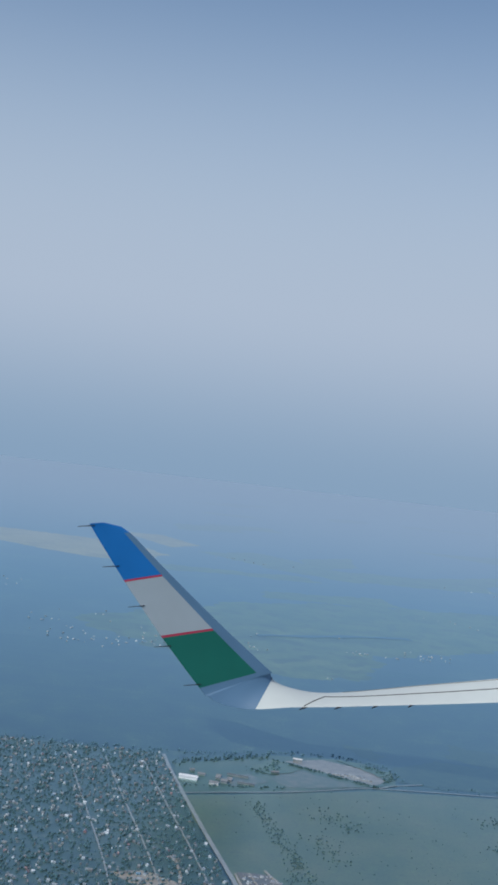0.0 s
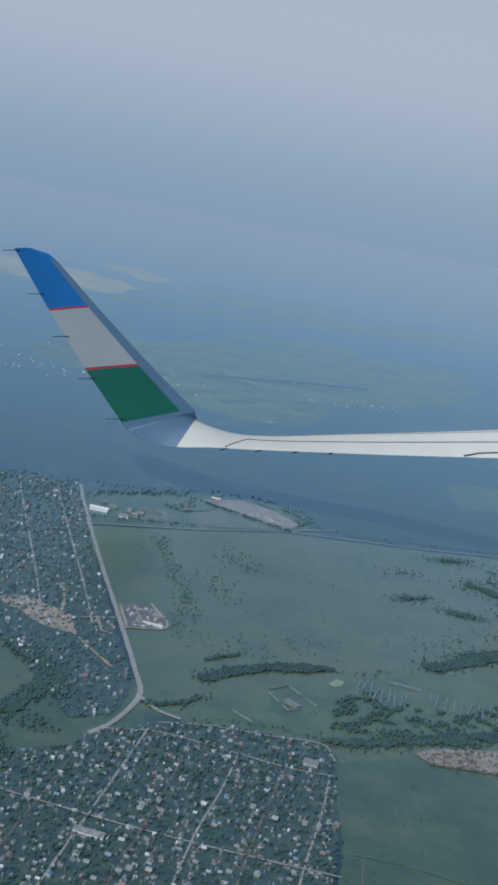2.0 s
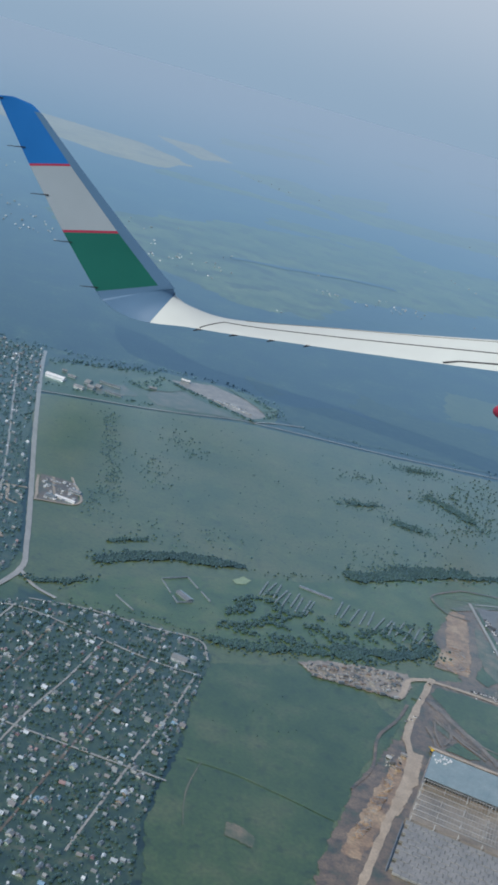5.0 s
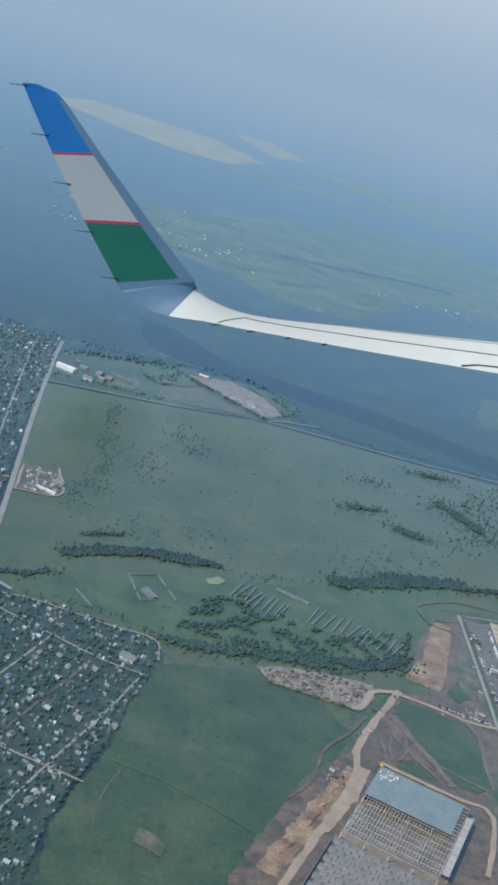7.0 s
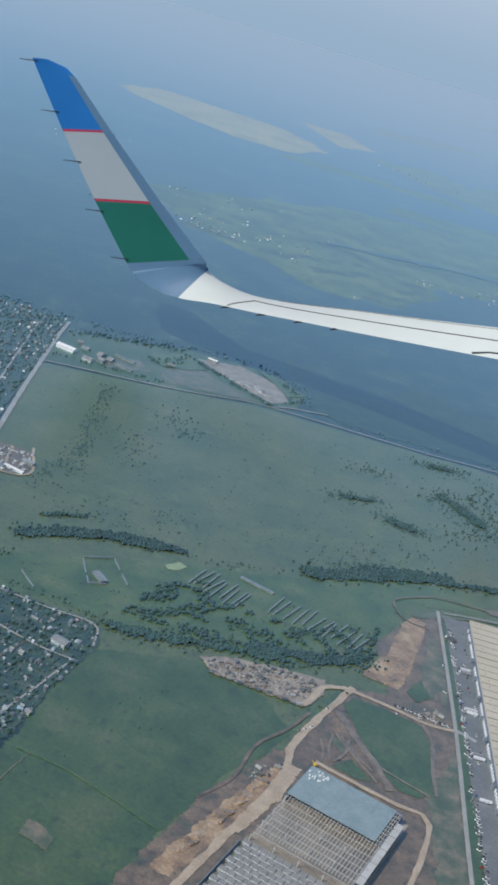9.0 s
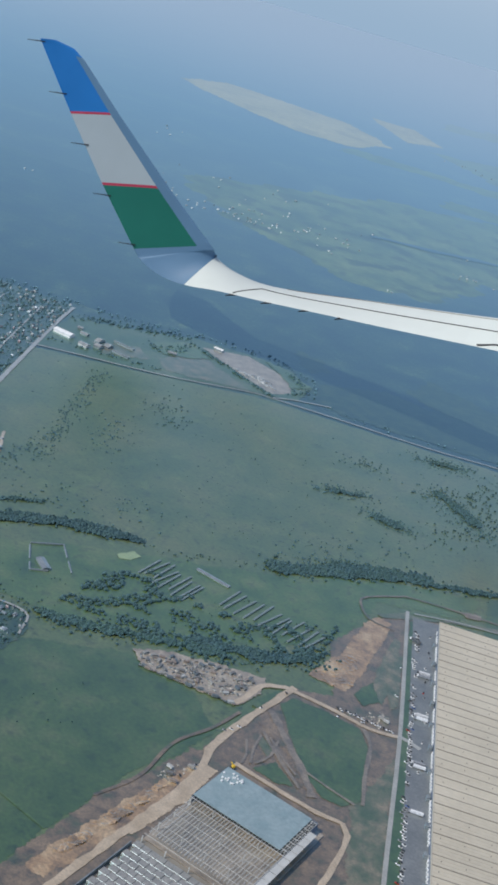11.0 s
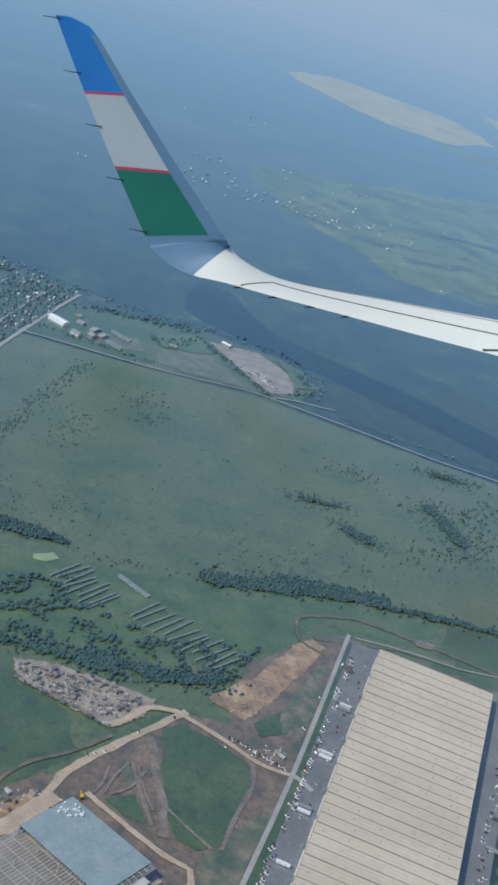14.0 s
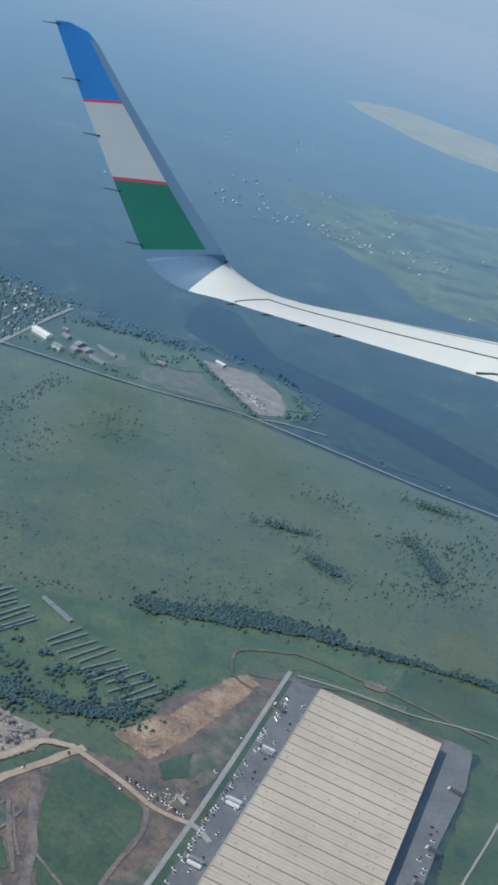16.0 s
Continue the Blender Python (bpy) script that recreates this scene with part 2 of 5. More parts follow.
M_OLDROOF = surface("old_felt_roofing", [(0.085, 0.1, 0.075), (0.17, 0.18, 0.145)], size=1.5, fine=0.4, veil=0.9, edge=0.4, gloss=0.7)
M_RUIN = surface("weathered_boards", [(0.16, 0.17, 0.17), (0.27, 0.28, 0.28)], size=2, fine=0.4, veil=0.9)
M_WHROOF = surface("cream_roof_sheet", [(0.55, 0.475, 0.355), (0.61, 0.53, 0.4), (0.66, 0.575, 0.44)], size=34, fine=2.2, rough=0.6, veil=0.5, contrast=0.05)
M_SEAM = paint("dark_seam", (0.26, 0.235, 0.195), 0.7)
M_WHWALL = paint("blue_grey_cladding", (0.16, 0.2, 0.27), 0.5)
M_TRIM = paint("white_trim", (0.8, 0.8, 0.79), 0.5)
M_BLUE = surface("pale_blue_sheet", [(0.235, 0.315, 0.325), (0.32, 0.395, 0.4)], size=7, fine=1.1, rough=0.45, veil=0.5, contrast=0.1)
M_STEEL = paint("pale_galvanised_steel", (0.5, 0.5, 0.48), 0.5)
M_TRUCK = surface("vehicle_paint", [], fine=0.6, rough=0.35, veil=0, per_object=[(0.0, (0.8, 0.8, 0.8)), (0.35, (0.7, 0.7, 0.7)), (0.55, (0.1, 0.11, 0.12)), (0.7, (0.3, 0.31, 0.33)), (0.95, (0.4, 0.05, 0.04)), (0.97, (0.08, 0.15, 0.35))])
M_JUNK = surface("faded_vehicle_paint", [], fine=0.4, rough=0.6, veil=0.6, edge=0.4, gloss=0.7, per_object=[(0.0, (0.28, 0.24, 0.2)), (0.25, (0.13, 0.1, 0.08)), (0.5, (0.45, 0.42, 0.38)), (0.6, (0.24, 0.16, 0.11)), (0.8, (0.08, 0.08, 0.08))])
M_TYRE = paint("dark_rubber", (0.03, 0.03, 0.03), 0.9)
M_GLASS = paint("dark_glazing", (0.03, 0.035, 0.04), 0.1)
M_YELLOW = paint("digger_yellow", (0.65, 0.42, 0.05), 0.5)
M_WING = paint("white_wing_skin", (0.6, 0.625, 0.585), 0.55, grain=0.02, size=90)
# grey paint, darkened and blued by the winglet's shade
M_WINGGREY_SHADE = paint("grey_wing_paint_with_shade", (0.105, 0.195, 0.3), 0.5, grain=0.02, size=90)
M_WINGBLUE = paint("bright_blue_paint", (0.015, 0.155, 0.44), 0.3, grain=0.03, size=90)
# white paint greyed to hold the shade on the winglet's face
M_WINGWHITE_SHADE = paint("shaded_white_band_paint", (0.375, 0.41, 0.43), 0.35, grain=0.02, size=90)
M_WINGGREEN = paint("deep_green_paint", (0.014, 0.135, 0.1), 0.3, grain=0.03, size=90)
M_WINGRED = paint("red_line_paint", (0.42, 0.04, 0.08), 0.35)
M_DARK = paint("dark_gap", (0.04, 0.042, 0.045), 0.7)

# ---- tools ----


def link(name, bm, material, parent=None, label="", smooth=False):
    me = bpy.data.meshes.new(name)
    bmesh.ops.recalc_face_normals(bm, faces=bm.faces[:])
    bm.to_mesh(me)
    bm.free()
    me.materials.append(material)
    if smooth:
        me.shade_smooth()
    ob = new(name, me)
    if parent:
        ob.parent = parent
    if label:
        ob["label"] = label
    return ob


def part(name, bm, material, parent, label="", smooth=False):
    return link(name, bm, material, parent, label, smooth)


def thing(name, label, category, group="", kind="", at=None):
    ob = new(name)
    ob.empty_display_size = 0.3
    if at is not None:
        ob.matrix_world = at
    return tagged(ob, label, category, group, kind)


def box(bm, x0, x1, y0, y1, z0, z1, bevel=0.0, m=None):
    r = bmesh.ops.create_cube(bm, size=1.0)
    vs = r["verts"]
    for v in vs:
        v.co = Vector(((x0 + x1) / 2 + v.co.x * (x1 - x0), (y0 + y1) / 2 + v.co.y * (y1 - y0), (z0 + z1) / 2 + v.co.z * (z1 - z0)))
    if bevel:
        es = list({e for v in vs for e in v.link_edges})
        r2 = bmesh.ops.bevel(bm, geom=es, offset=bevel, segments=1, affect="EDGES")
        vs = list({v for v in vs if v.is_valid} | set(r2["verts"]))
    if m:
        bmesh.ops.transform(bm, matrix=m, verts=vs)
    return vs


def boxed(*boxes, bevel=0.0):
    bm = bmesh.new()
    for b in boxes:
        box(bm, *b, bevel=bevel)
    return bm


def smooth_line(pts, step=6.0):
    """Catmull-Rom through the corners."""
    ps = [Vector((*p, 0)) for p in pts]
    ps = [2 * ps[0] - ps[1], *ps, 2 * ps[-1] - ps[-2]]
    out = []
    for a, b, c, d in zip(ps, ps[1:], ps[2:], ps[3:]):
        k = max(1, int((c - b).length / step))
        for i in range(k):
            t = i / k
            out.append(0.5 * ((2 * b) + (c - a) * t + (2 * a - 5 * b + 4 * c - d) * t * t + (3 * b - a - 3 * c + d) * t ** 3))
    return out + [ps[-2]]


LAYER = [0]


def layered(z):
    """Each sheet of ground lies a little above those before it."""
    LAYER[0] += 1
    z += 0.0008 * LAYER[0]
    while z > 0.05 and any(abs(z - u) < 0.0024 for u in LAYER[1:]):
        z += 0.0012
    LAYER.append(z)
    return z


def patch(name, pts, z, material, label, category="ground", ragged=1.5, step=5.0):
    """A piece of ground with an outline that is ragged at three scales."""
    z = layered(z)
    ring = []
    ps = [Vector((*p, 0)) for p in pts]
    around = sum((b - a).length for a, b in zip(ps, ps[1:] + ps[:1]))
    hem = min(max(ragged * 0.7, 0.1), 9.0)
    fine = max(min(step * 0.5, hem * 0.5), around / 1600)
    for a, b in zip(ps, ps[1:] + ps[:1]):
        k = max(1, int((b - a).length / fine))
        ring += [a.lerp(b, i / k) for i in range(k)]
    line = []
    for p in ring:
        q = noise.noise_vector(p / (step * 2.3)) * ragged + noise.noise_vector(p / (step * 0.7)) * ragged * 0.5 + noise.noise_vector(p / (fine * 2.2)) * hem
        line.append(Vector((p.x + q.x, p.y + q.y)))
    out = geometry.delaunay_2d_cdt(line, [], [list(range(len(line)))], 1, 0.0005)
    verts = [(v.x, v.y, z) for v in out[0]]
    faces = []
    for f in out[2]:
        a, b, c = (out[0][i] for i in f)
        faces.append(f if (b - a).cross(c - a) > 0 else f[::-1])
    me = bpy.data.meshes.new(name)
    me.from_pydata(verts, [], faces)
    me.materials.append(material)
    return tagged(new(name, me), label, category, kind="structure")


def rough_ground(name, pts, z, amp, material, label, category="ground", grain=3.0, step=0.7):
    """Broken ground: a polygon filled with a fine uneven grid."""
    xs, ys = [p[0] for p in pts], [p[1] for p in pts]
    index, verts, faces = {}, [], []
    for i in range(int((max(xs) - min(xs)) / step) + 1):
        for j in range(int((max(ys) - min(ys)) / step) + 1):
            x, y = min(xs) + i * step, min(ys) + j * step
            p = Vector((x, y, 0))
            w = noise.noise_vector(p / 5.0) * 1.6
            if inside(x + w.x, y + w.y, pts):
                h = abs(noise.noise(p / grain)) + 0.6 * abs(noise.noise(p / (grain * 0.35)))
                index[i, j] = len(verts)
                q = noise.noise_vector(p / 0.9) * 0.5 * step
                verts.append((x + q.x, y + q.y, z + amp * h))
    for (i, j), a in index.items():
        quad = [index.get(k) for k in ((i + 1, j), (i + 1, j + 1), (i, j + 1))]
        if None not in quad:
            faces.append((a, *quad))
    me = bpy.data.meshes.new(name)
    me.from_pydata(verts, [], faces)
    me.materials.append(material)
    return tagged(new(name, me), label, category, kind="structure")


def strip(name, pts, width, z, material, label, category="road", ragged=0.12, step=3.0):
    z = layered(z)
    line = smooth_line(pts, step)
    bm = bmesh.new()
    prev = None
    for i, p in enumerate(line):
        d = (line[min(i + 1, len(line) - 1)] - line[max(i - 1, 0)]).normalized()
        side = Vector((-d.y, d.x, 0))
        w = width / 2 * (1 + ragged * 2 * noise.noise(p / 7.0))
        w2 = width / 2 * (1 + ragged * 2 * noise.noise(p / 5.0 + Vector((9, 3, 0))))
        row = [bm.verts.new((p + side * w).to_tuple()[:2] + (z - 0.008,)), bm.verts.new((p + side * w * 0.7).to_tuple()[:2] + (z,)),
               bm.verts.new((p - side * w2 * 0.7).to_tuple()[:2] + (z,)), bm.verts.new((p - side * w2).to_tuple()[:2] + (z - 0.008,))]
        if prev:
            for k in range(3):
                bm.faces.new((prev[k], prev[k + 1], row[k + 1], row[k]))
        prev = row
    bmesh.ops.recalc_face_normals(bm, faces=bm.faces[:])
    if sum(f.normal.z for f in bm.faces) < 0:
        bmesh.ops.reverse_faces(bm, faces=bm.faces[:])
    me = bpy.data.meshes.new(name)
    bm.to_mesh(me)
    bm.free()
    me.materials.append(material)
    return tagged(new(name, me), label, category, kind="structure")


def inside(x, y, pts):
    hit = False
    j = len(pts) - 1
    for i in range(len(pts)):
        (xi, yi), (xj, yj) = pts[i], pts[j]
        if (yi > y) != (yj > y) and x < (xj - xi) * (y - yi) / (yj - yi) + xi:
            hit = not hit
        j = i
    return hit


def scatter(pts, count, rng, clump=0.0):
    xs, ys = [p[0] for p in pts], [p[1] for p in pts]
    out = []
    for _ in range(count * 30):
        if len(out) >= count:
            break
        x, y = rng.uniform(min(xs), max(xs)), rng.uniform(min(ys), max(ys))
        if inside(x, y, pts) and (not clump or noise.noise((x / clump, y / clump, 3.0)) > 0.0):
            out.append((x, y))
    return out


def blob_shapes(count=6, fine=2):
    shapes = []
    rng = random.Random(5)
    for k in range(count):
        bm = bmesh.new()
        bmesh.ops.create_icosphere(bm, subdivisions=fine, radius=1.0)
        for v in bm.verts:
            v.co *= 1 + 0.42 * noise.noise(v.co * 2.1 + Vector((k * 7, 0, 0))) + rng.uniform(-0.09, 0.09)
            v.co.z *= 0.9
        bm.verts.ensure_lookup_table()
        shapes.append((np.array([v.co[:] for v in bm.verts]), np.array([[v.index for v in f.verts] for f in bm.faces])))
        bm.free()
    return shapes


BLOBS, BLOBS_LOW = blob_shapes(6, 2), blob_shapes(6, 1)


def clumps(name, spots, material, label, category="trees", low=False, kind="stuff", parent=None):
    """Crowns of many trees as one mesh: spots of (x, y, radius, height)."""
    rng = random.Random(len(spots))
    verts, faces, base = [], [], 0
    for x, y, r, h in spots:
        v, f = rng.choice(BLOBS_LOW if low else BLOBS)
        a = rng.uniform(0, 6.28)
        c, s = math.cos(a), math.sin(a)
        w = np.empty_like(v)
        w[:, 0] = x + r * (v[:, 0] * c - v[:, 1] * s)
        w[:, 1] = y + r * (v[:, 0] * s + v[:, 1] * c)
        w[:, 2] = h * 0.5 * (1 + v[:, 2]) + 0.0
        verts.append(w)
        faces.append(f + base)
        base += len(v)
    me = bpy.data.meshes.new(name)
    me.from_pydata(np.concatenate(verts).tolist(), [], np.concatenate(faces).tolist())
    me.materials.append(material)
    ob = new(name, me)
    if parent:
        ob.parent = parent
        return ob
    return tagged(ob, label, category, kind=kind)


def band(pts, width, count, rng, r=(0.7, 1.7)):
    """Crowns strewn along a line."""
    line = smooth_line(pts, 2.0)
    out = []
    for _ in range(count):
        p = rng.choice(line)
        x, y = p.x + rng.gauss(0, width / 2.2), p.y + rng.gauss(0, width / 2.2)
        q = rng.uniform(*r)
        out.append((x, y, q, q * rng.uniform(1.4, 2.1)))
    return out

# ---- the land ----
bm = bmesh.new()
bmesh.ops.create_grid(bm, x_segments=24, y_segments=24, size=7000)
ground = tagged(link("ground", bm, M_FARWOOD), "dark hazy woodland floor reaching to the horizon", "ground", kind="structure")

MEADOW = [(-128, 700), (-60, 722), (3, 747), (60, 752), (150, 761), (330, 790), (330, 640), (200, 560), (143, 545), (128, 350), (140, 240), (0, 240), (-12, 330), (-14, 371), (-10, 425), (-20, 441), (-70, 443), (-95, 452), (-93, 480), (-103, 546)]
patch("meadow", MEADOW, 0.06, M_MEADOW, "broad hazy green meadow with tufts and thin tracks", ragged=1.2)
patch("brook_grass", [(-260, 370), (-150, 372), (-90, 415), (-88, 474), (-132, 520), (-260, 530)], 0.03, M_PASTURE, "rough grass between the village parts", ragged=2.0)
patch("pasture", [(-10, 424), (27, 440), (55, 430), (68, 415), (62, 398), (48, 372), (30, 312), (10, 270), (-22, 262), (-25, 315), (-18, 350), (-14, 393)], 0.12, M_PASTURE, "dark green pasture beside the village", ragged=1.5)
patch("lush_strip", [(-70, 446), (-34, 446), (-8, 446), (30, 450), (60, 462), (95, 506), (104, 548), (140, 560), (150, 586), (120, 576), (95, 566), (60, 538), (20, 520), (-20, 500), (-66, 470)], 0.12, M_LUSH, "lush green strip along the brook and gardens", ragged=2.0)
patch("east_grass", [(188, 560), (150, 552), (150, 590), (330, 640), (330, 300), (205, 300), (196, 480)], 0.12, M_PASTURE, "green grass slope behind the warehouse yard", ragged=1.5)
patch("west_field", [(-175, 500), (-155, 497), (-137, 468), (-138, 440), (-154, 424), (-146, 396), (-160, 384), (-220, 380), (-240, 480)], 0.12, M_MEADOW, "pale green field with rounded edge by the village", ragged=1.5)
patch("far_grassland", [(-240, 1310), (-122, 1450), (-20, 1560), (120, 1640), (360, 1690), (290, 1390), (180, 1310), (110, 1262), (62, 1115), (-9, 1098), (-67, 1138), (-140, 1195)], 0.0, M_FARGREEN, "distant light green grassland between woods", ragged=20, step=15)
strip("far_wood_strip", [(-25, 1318), (20, 1336), (70, 1362), (120, 1384), (165, 1398)], 13, 0.16, M_WOOD, "dark strip of distant wood", "woodland", ragged=0.6, step=12)
patch("far_crop_field", [(-470, 2075), (-425, 2200), (-310, 2190), (-205, 2170), (-140, 2100), (-108, 2030), (-150, 1905), (-235, 1895), (-345, 1965)], 0.0, M_CROP, "distant straw-coloured crop field", ragged=9, step=30)
patch("far_crop_field", [(-195, 2364), (-111, 2375), (-43, 2240), (-101, 2163)], 0.0, M_CROP, "small distant straw-coloured crop field", ragged=4, step=30)
patch("far_clearing", [(132, 2182), (243, 2309), (228, 2141), (136, 2043)], 0.0, M_FARGREEN, "pale distant clearing", ragged=9, step=30)
patch("far_clearing", [(-40, 2140), (60, 2230), (150, 2060), (330, 2080), (520, 2240), (430, 1960), (180, 1930), (40, 1990)], 0.0, M_FARGREEN, "pale distant clearing", ragged=22, step=40)
patch("far_clearing", [(420, 2600), (700, 2700), (900, 2600), (620, 2480)], 0.0, M_FARGREEN, "pale distant clearing", ragged=22, step=60)
patch("far_clearing", [(166, 974), (260, 985), (250, 900), (155, 892)], 0.06, M_PASTURE, "green clearing in the woods", ragged=6, step=14)

far_rng = random.Random(77)
for _ in range(20):
    y = far_rng.uniform(1500, 3800)
    x = far_rng.uniform(-0.02, 0.42) * y
    if (-560 < x < -20 and 1800 < y < 2420) or inside(x, y, [(-300, 1000), (-140, 1500), (150, 1700), (420, 1720), (200, 1050)]):
        continue
    w, d = far_rng.uniform(40, 150), far_rng.uniform(30, 90)
    lean = far_rng.uniform(-0.4, 0.4) * w
    patch("far_clearing", [(x - w, y - d + lean * 0.4), (x - w * 0.2, y - d * 0.8), (x + w, y - d * 0.3 - lean * 0.4), (x + w * 0.8, y + d), (x, y + d * 0.7), (x - w * 0.9, y + d * 0.4)], 0.0, M_FARGREEN, "pale distant clearing between woods", ragged=16, step=30)

# yards and works ground north of the meadow
patch("works_grass", [(-128, 705), (-60, 726), (-5, 752), (20, 762), (22, 795), (-15, 818), (-60, 812), (-100, 785), (-130, 770)], 0.12, M_PASTURE, "green ground round the far works yard", ragged=1.5)
patch("sand_yard", [(-66, 752), (-49, 786), (-30, 770), (-8, 752), (-56, 736)], 0.18, M_SCRUB, "brownish bare ground beside the lane", ragged=2.0, step=4)
patch("sand_yard", [(-52, 800), (-24, 813), (6, 797), (14, 772), (5, 759), (-22, 776)], 0.18, M_YARD, "pale bare sand yard at the wood's edge", ragged=1.2, step=4)
patch("works_yard", [(-105, 742), (-80, 760), (-68, 745), (-92, 728)], 0.18, M_SCRUB, "dusty works yard with low heaps", ragged=1.5, step=4)
strip("lane", [(-131, 703), (-107, 711), (-53, 728), (-8, 749), (6, 752), (49, 756), (103, 760), (150, 768), (240, 780), (330, 795)], 1.3, 0.26, M_GRAVEL, "pale straight country lane along the meadow")
strip("lane", [(6, 753), (18, 762), (40, 772)], 1.2, 0.26, M_GRAVEL, "short pale lane into the sand yard")
strip("main_road", [(-136, 790), (-132, 752), (-117, 643), (-102, 545), (-94, 490), (-92, 464), (-102, 436), (-112, 422)], 2.5, 0.3, M_GRAVEL, "grey main road between village and meadow")
strip("side_road", [(-92, 464), (-84, 452), (-74, 446)], 1.8, 0.28, M_GRAVEL, "short pale side road")

# estate ground
ESTATE = [(84, 456), (100, 462), (92, 500), (104, 530), (116, 546), (178, 557), (188, 520), (198, 240), (24, 240), (30, 312), (45, 362), (66, 402)]
patch("site_soil", ESTATE, 0.18, M_DIRT, "trampled brown soil of the building site", ragged=1.3, step=4)
patch("clay_bank", [(88.7, 470.6), (93, 484), (97.5, 496), (100, 512), (102, 525.7), (106, 534), (112, 533), (111.5, 516), (109, 499), (107.5, 484), (102.8, 467.9)], 0.22, M_ORANGE, "bare orange clay bank by the estate lane", ragged=1.0, step=2.5)
patch("clay_cutting", [(66, 392), (66.5, 384), (64, 372), (59.5, 357), (51.5, 338), (45, 321), (38.5, 322), (41, 332), (47, 347), (56.5, 372)], 0.2, M_ORANGE, "excavated orange clay along the site", ragged=1.2, step=2.5)
rough_ground("clay_mounds", [(90, 473), (95, 486), (100, 498), (106, 490), (106, 474), (98, 468)], 0.12, 0.5, M_ORANGE, "uneven mounds of dug clay", grain=2.5, step=0.6)
patch("haul_apron", [(74, 394), (69, 372), (62.5, 357), (60, 350), (56.5, 349), (62, 364), (66.5, 380), (69, 395)], 0.34, M_TRACK, "sandy apron beside the new hall", ragged=0.7, step=2.5)
rough_ground("clay_mounds", [(58, 374), (62, 378), (58, 362), (51, 345), (46, 332), (42, 331), (48, 347)], 0.12, 0.9, M_ORANGE, "uneven mounds of dug clay", grain=4.0, step=0.5)
patch("spoil_bank", [(64, 402), (56, 381), (49, 358), (36, 325), (28, 302), (33, 300), (41, 325), (51, 351), (59, 376), (66, 398)], 0.19, M_DIRT, "dark bank of dug-out soil", ragged=1.6, step=2.0)
patch("scrub_slope", [(112, 474), (118, 468), (120, 492), (118, 520), (115, 522), (113, 500)], 0.26, M_SCRUB, "thin scrub growing on bare soil", ragged=0.7, step=2.5)
patch("scrub_slope", [(118, 402), (128, 440), (133, 362), (128, 330), (122, 360)], 0.22, M_SCRUB, "thin scrub growing on bare soil", ragged=1.5, step=3)
patch("site_grass", [(83.5, 444), (87, 451), (100, 450.5), (113, 447.5), (117.5, 437), (120, 406), (115, 400.5), (108, 400.5), (101, 409), (92, 425)], 0.3, M_PASTURE, "triangle of dark green grass inside the site", ragged=0.6, step=3)
patch("site_grass", [(116.6, 492), (114.5, 505), (120.5, 510), (123.5, 471), (121, 467)], 0.3, M_SCRUB, "strip of thin grass beside the estate lane", ragged=0.8, step=3)
patch("site_sand", [(79, 428), (90, 436), (97, 428), (106, 404), (101, 401), (92, 418)], 0.26, M_DIRT, "worn ground between dirt tracks", ragged=1.0, step=3)
patch("site_grass", [(81.3, 417), (82.5, 421), (88, 416.4), (86.6, 411)], 0.3, M_SCRUB, "scrap of grass between dirt tracks", ragged=0.5, step=2)
patch("site_grass", [(84, 402), (86, 405), (90, 410), (98, 401), (93, 399)], 0.3, M_PASTURE, "scrap of grass between dirt tracks", ragged=0.7, step=2)
patch("site_grass", [(106.6, 469), (112, 482), (116.4, 469.5), (111.3, 463)], 0.3, M_PASTURE, "scrap of grass beside the clay bank", ragged=0.7, step=2)
patch("verge", [(119, 541), (122, 541), (131, 450), (139, 360), (145, 280), (137, 280), (133, 362), (128, 448)], 0.3, M_PASTURE, "dark green verge along the lorry yard", ragged=0.4, step=5)
strip("site_road", [(86, 458), (75.5, 428), (69, 406), (69, 394), (66, 377), (60, 358), (53, 337), (45, 312), (36, 285)], 2.8, 0.36, M_TRACK, "wide sandy haul road of the building site", ragged=0.25)
strip("site_road", [(68, 433), (71, 438), (75, 451), (84, 456)], 2.4, 0.36, M_TRACK, "sandy haul road bending to the scrap yard", ragged=0.2)
strip("site_road", [(82, 456), (102, 453), (116, 450), (128, 452)], 2.0, 0.36, M_TRACK, "pale sandy road across the estate", ragged=0.15)
strip("field_path", [(72, 430), (66, 415), (57, 399), (53, 377), (44, 360)], 1.3, 0.34, M_DIRT, "brown path along the pasture's edge")
strip("site_track", [(114, 448.5), (118, 439), (119, 422), (121, 405)], 1.5, 0.36, M_RUT, "rutted brown track", ragged=0.35)
strip("site_track", [(82, 438), (92, 421.5), (99, 411), (105, 399)], 3.2, 0.36, M_RUT, "wide worn brown track", ragged=0.4)
strip("site_track", [(82, 423.6), (91.6, 411), (100, 401)], 1.3, 0.42, M_RUT, "rutted sandy track", ragged=0.35)
strip("site_track", [(85, 422), (91, 414), (97.5, 407)], 0.9, 0.42, M_RUT, "rutted sandy track", ragged=0.35)
strip("site_track", [(82, 421.6), (81.5, 411.6), (82.5, 404)], 0.9, 0.42, M_RUT, "rutted sandy track", ragged=0.35)
strip("site_track", [(78, 416), (80, 408), (79.7, 402)], 0.9, 0.42, M_RUT, "rutted sandy track", ragged=0.35)
strip("site_track", [(88, 422), (87.5, 412), (84, 405)], 0.9, 0.42, M_RUT, "rutted sandy track", ragged=0.35)
strip("site_track", [(100, 411), (109, 407), (118.4, 403.6)], 1.0, 0.42, M_RUT, "rutted brown track", ragged=0.35)
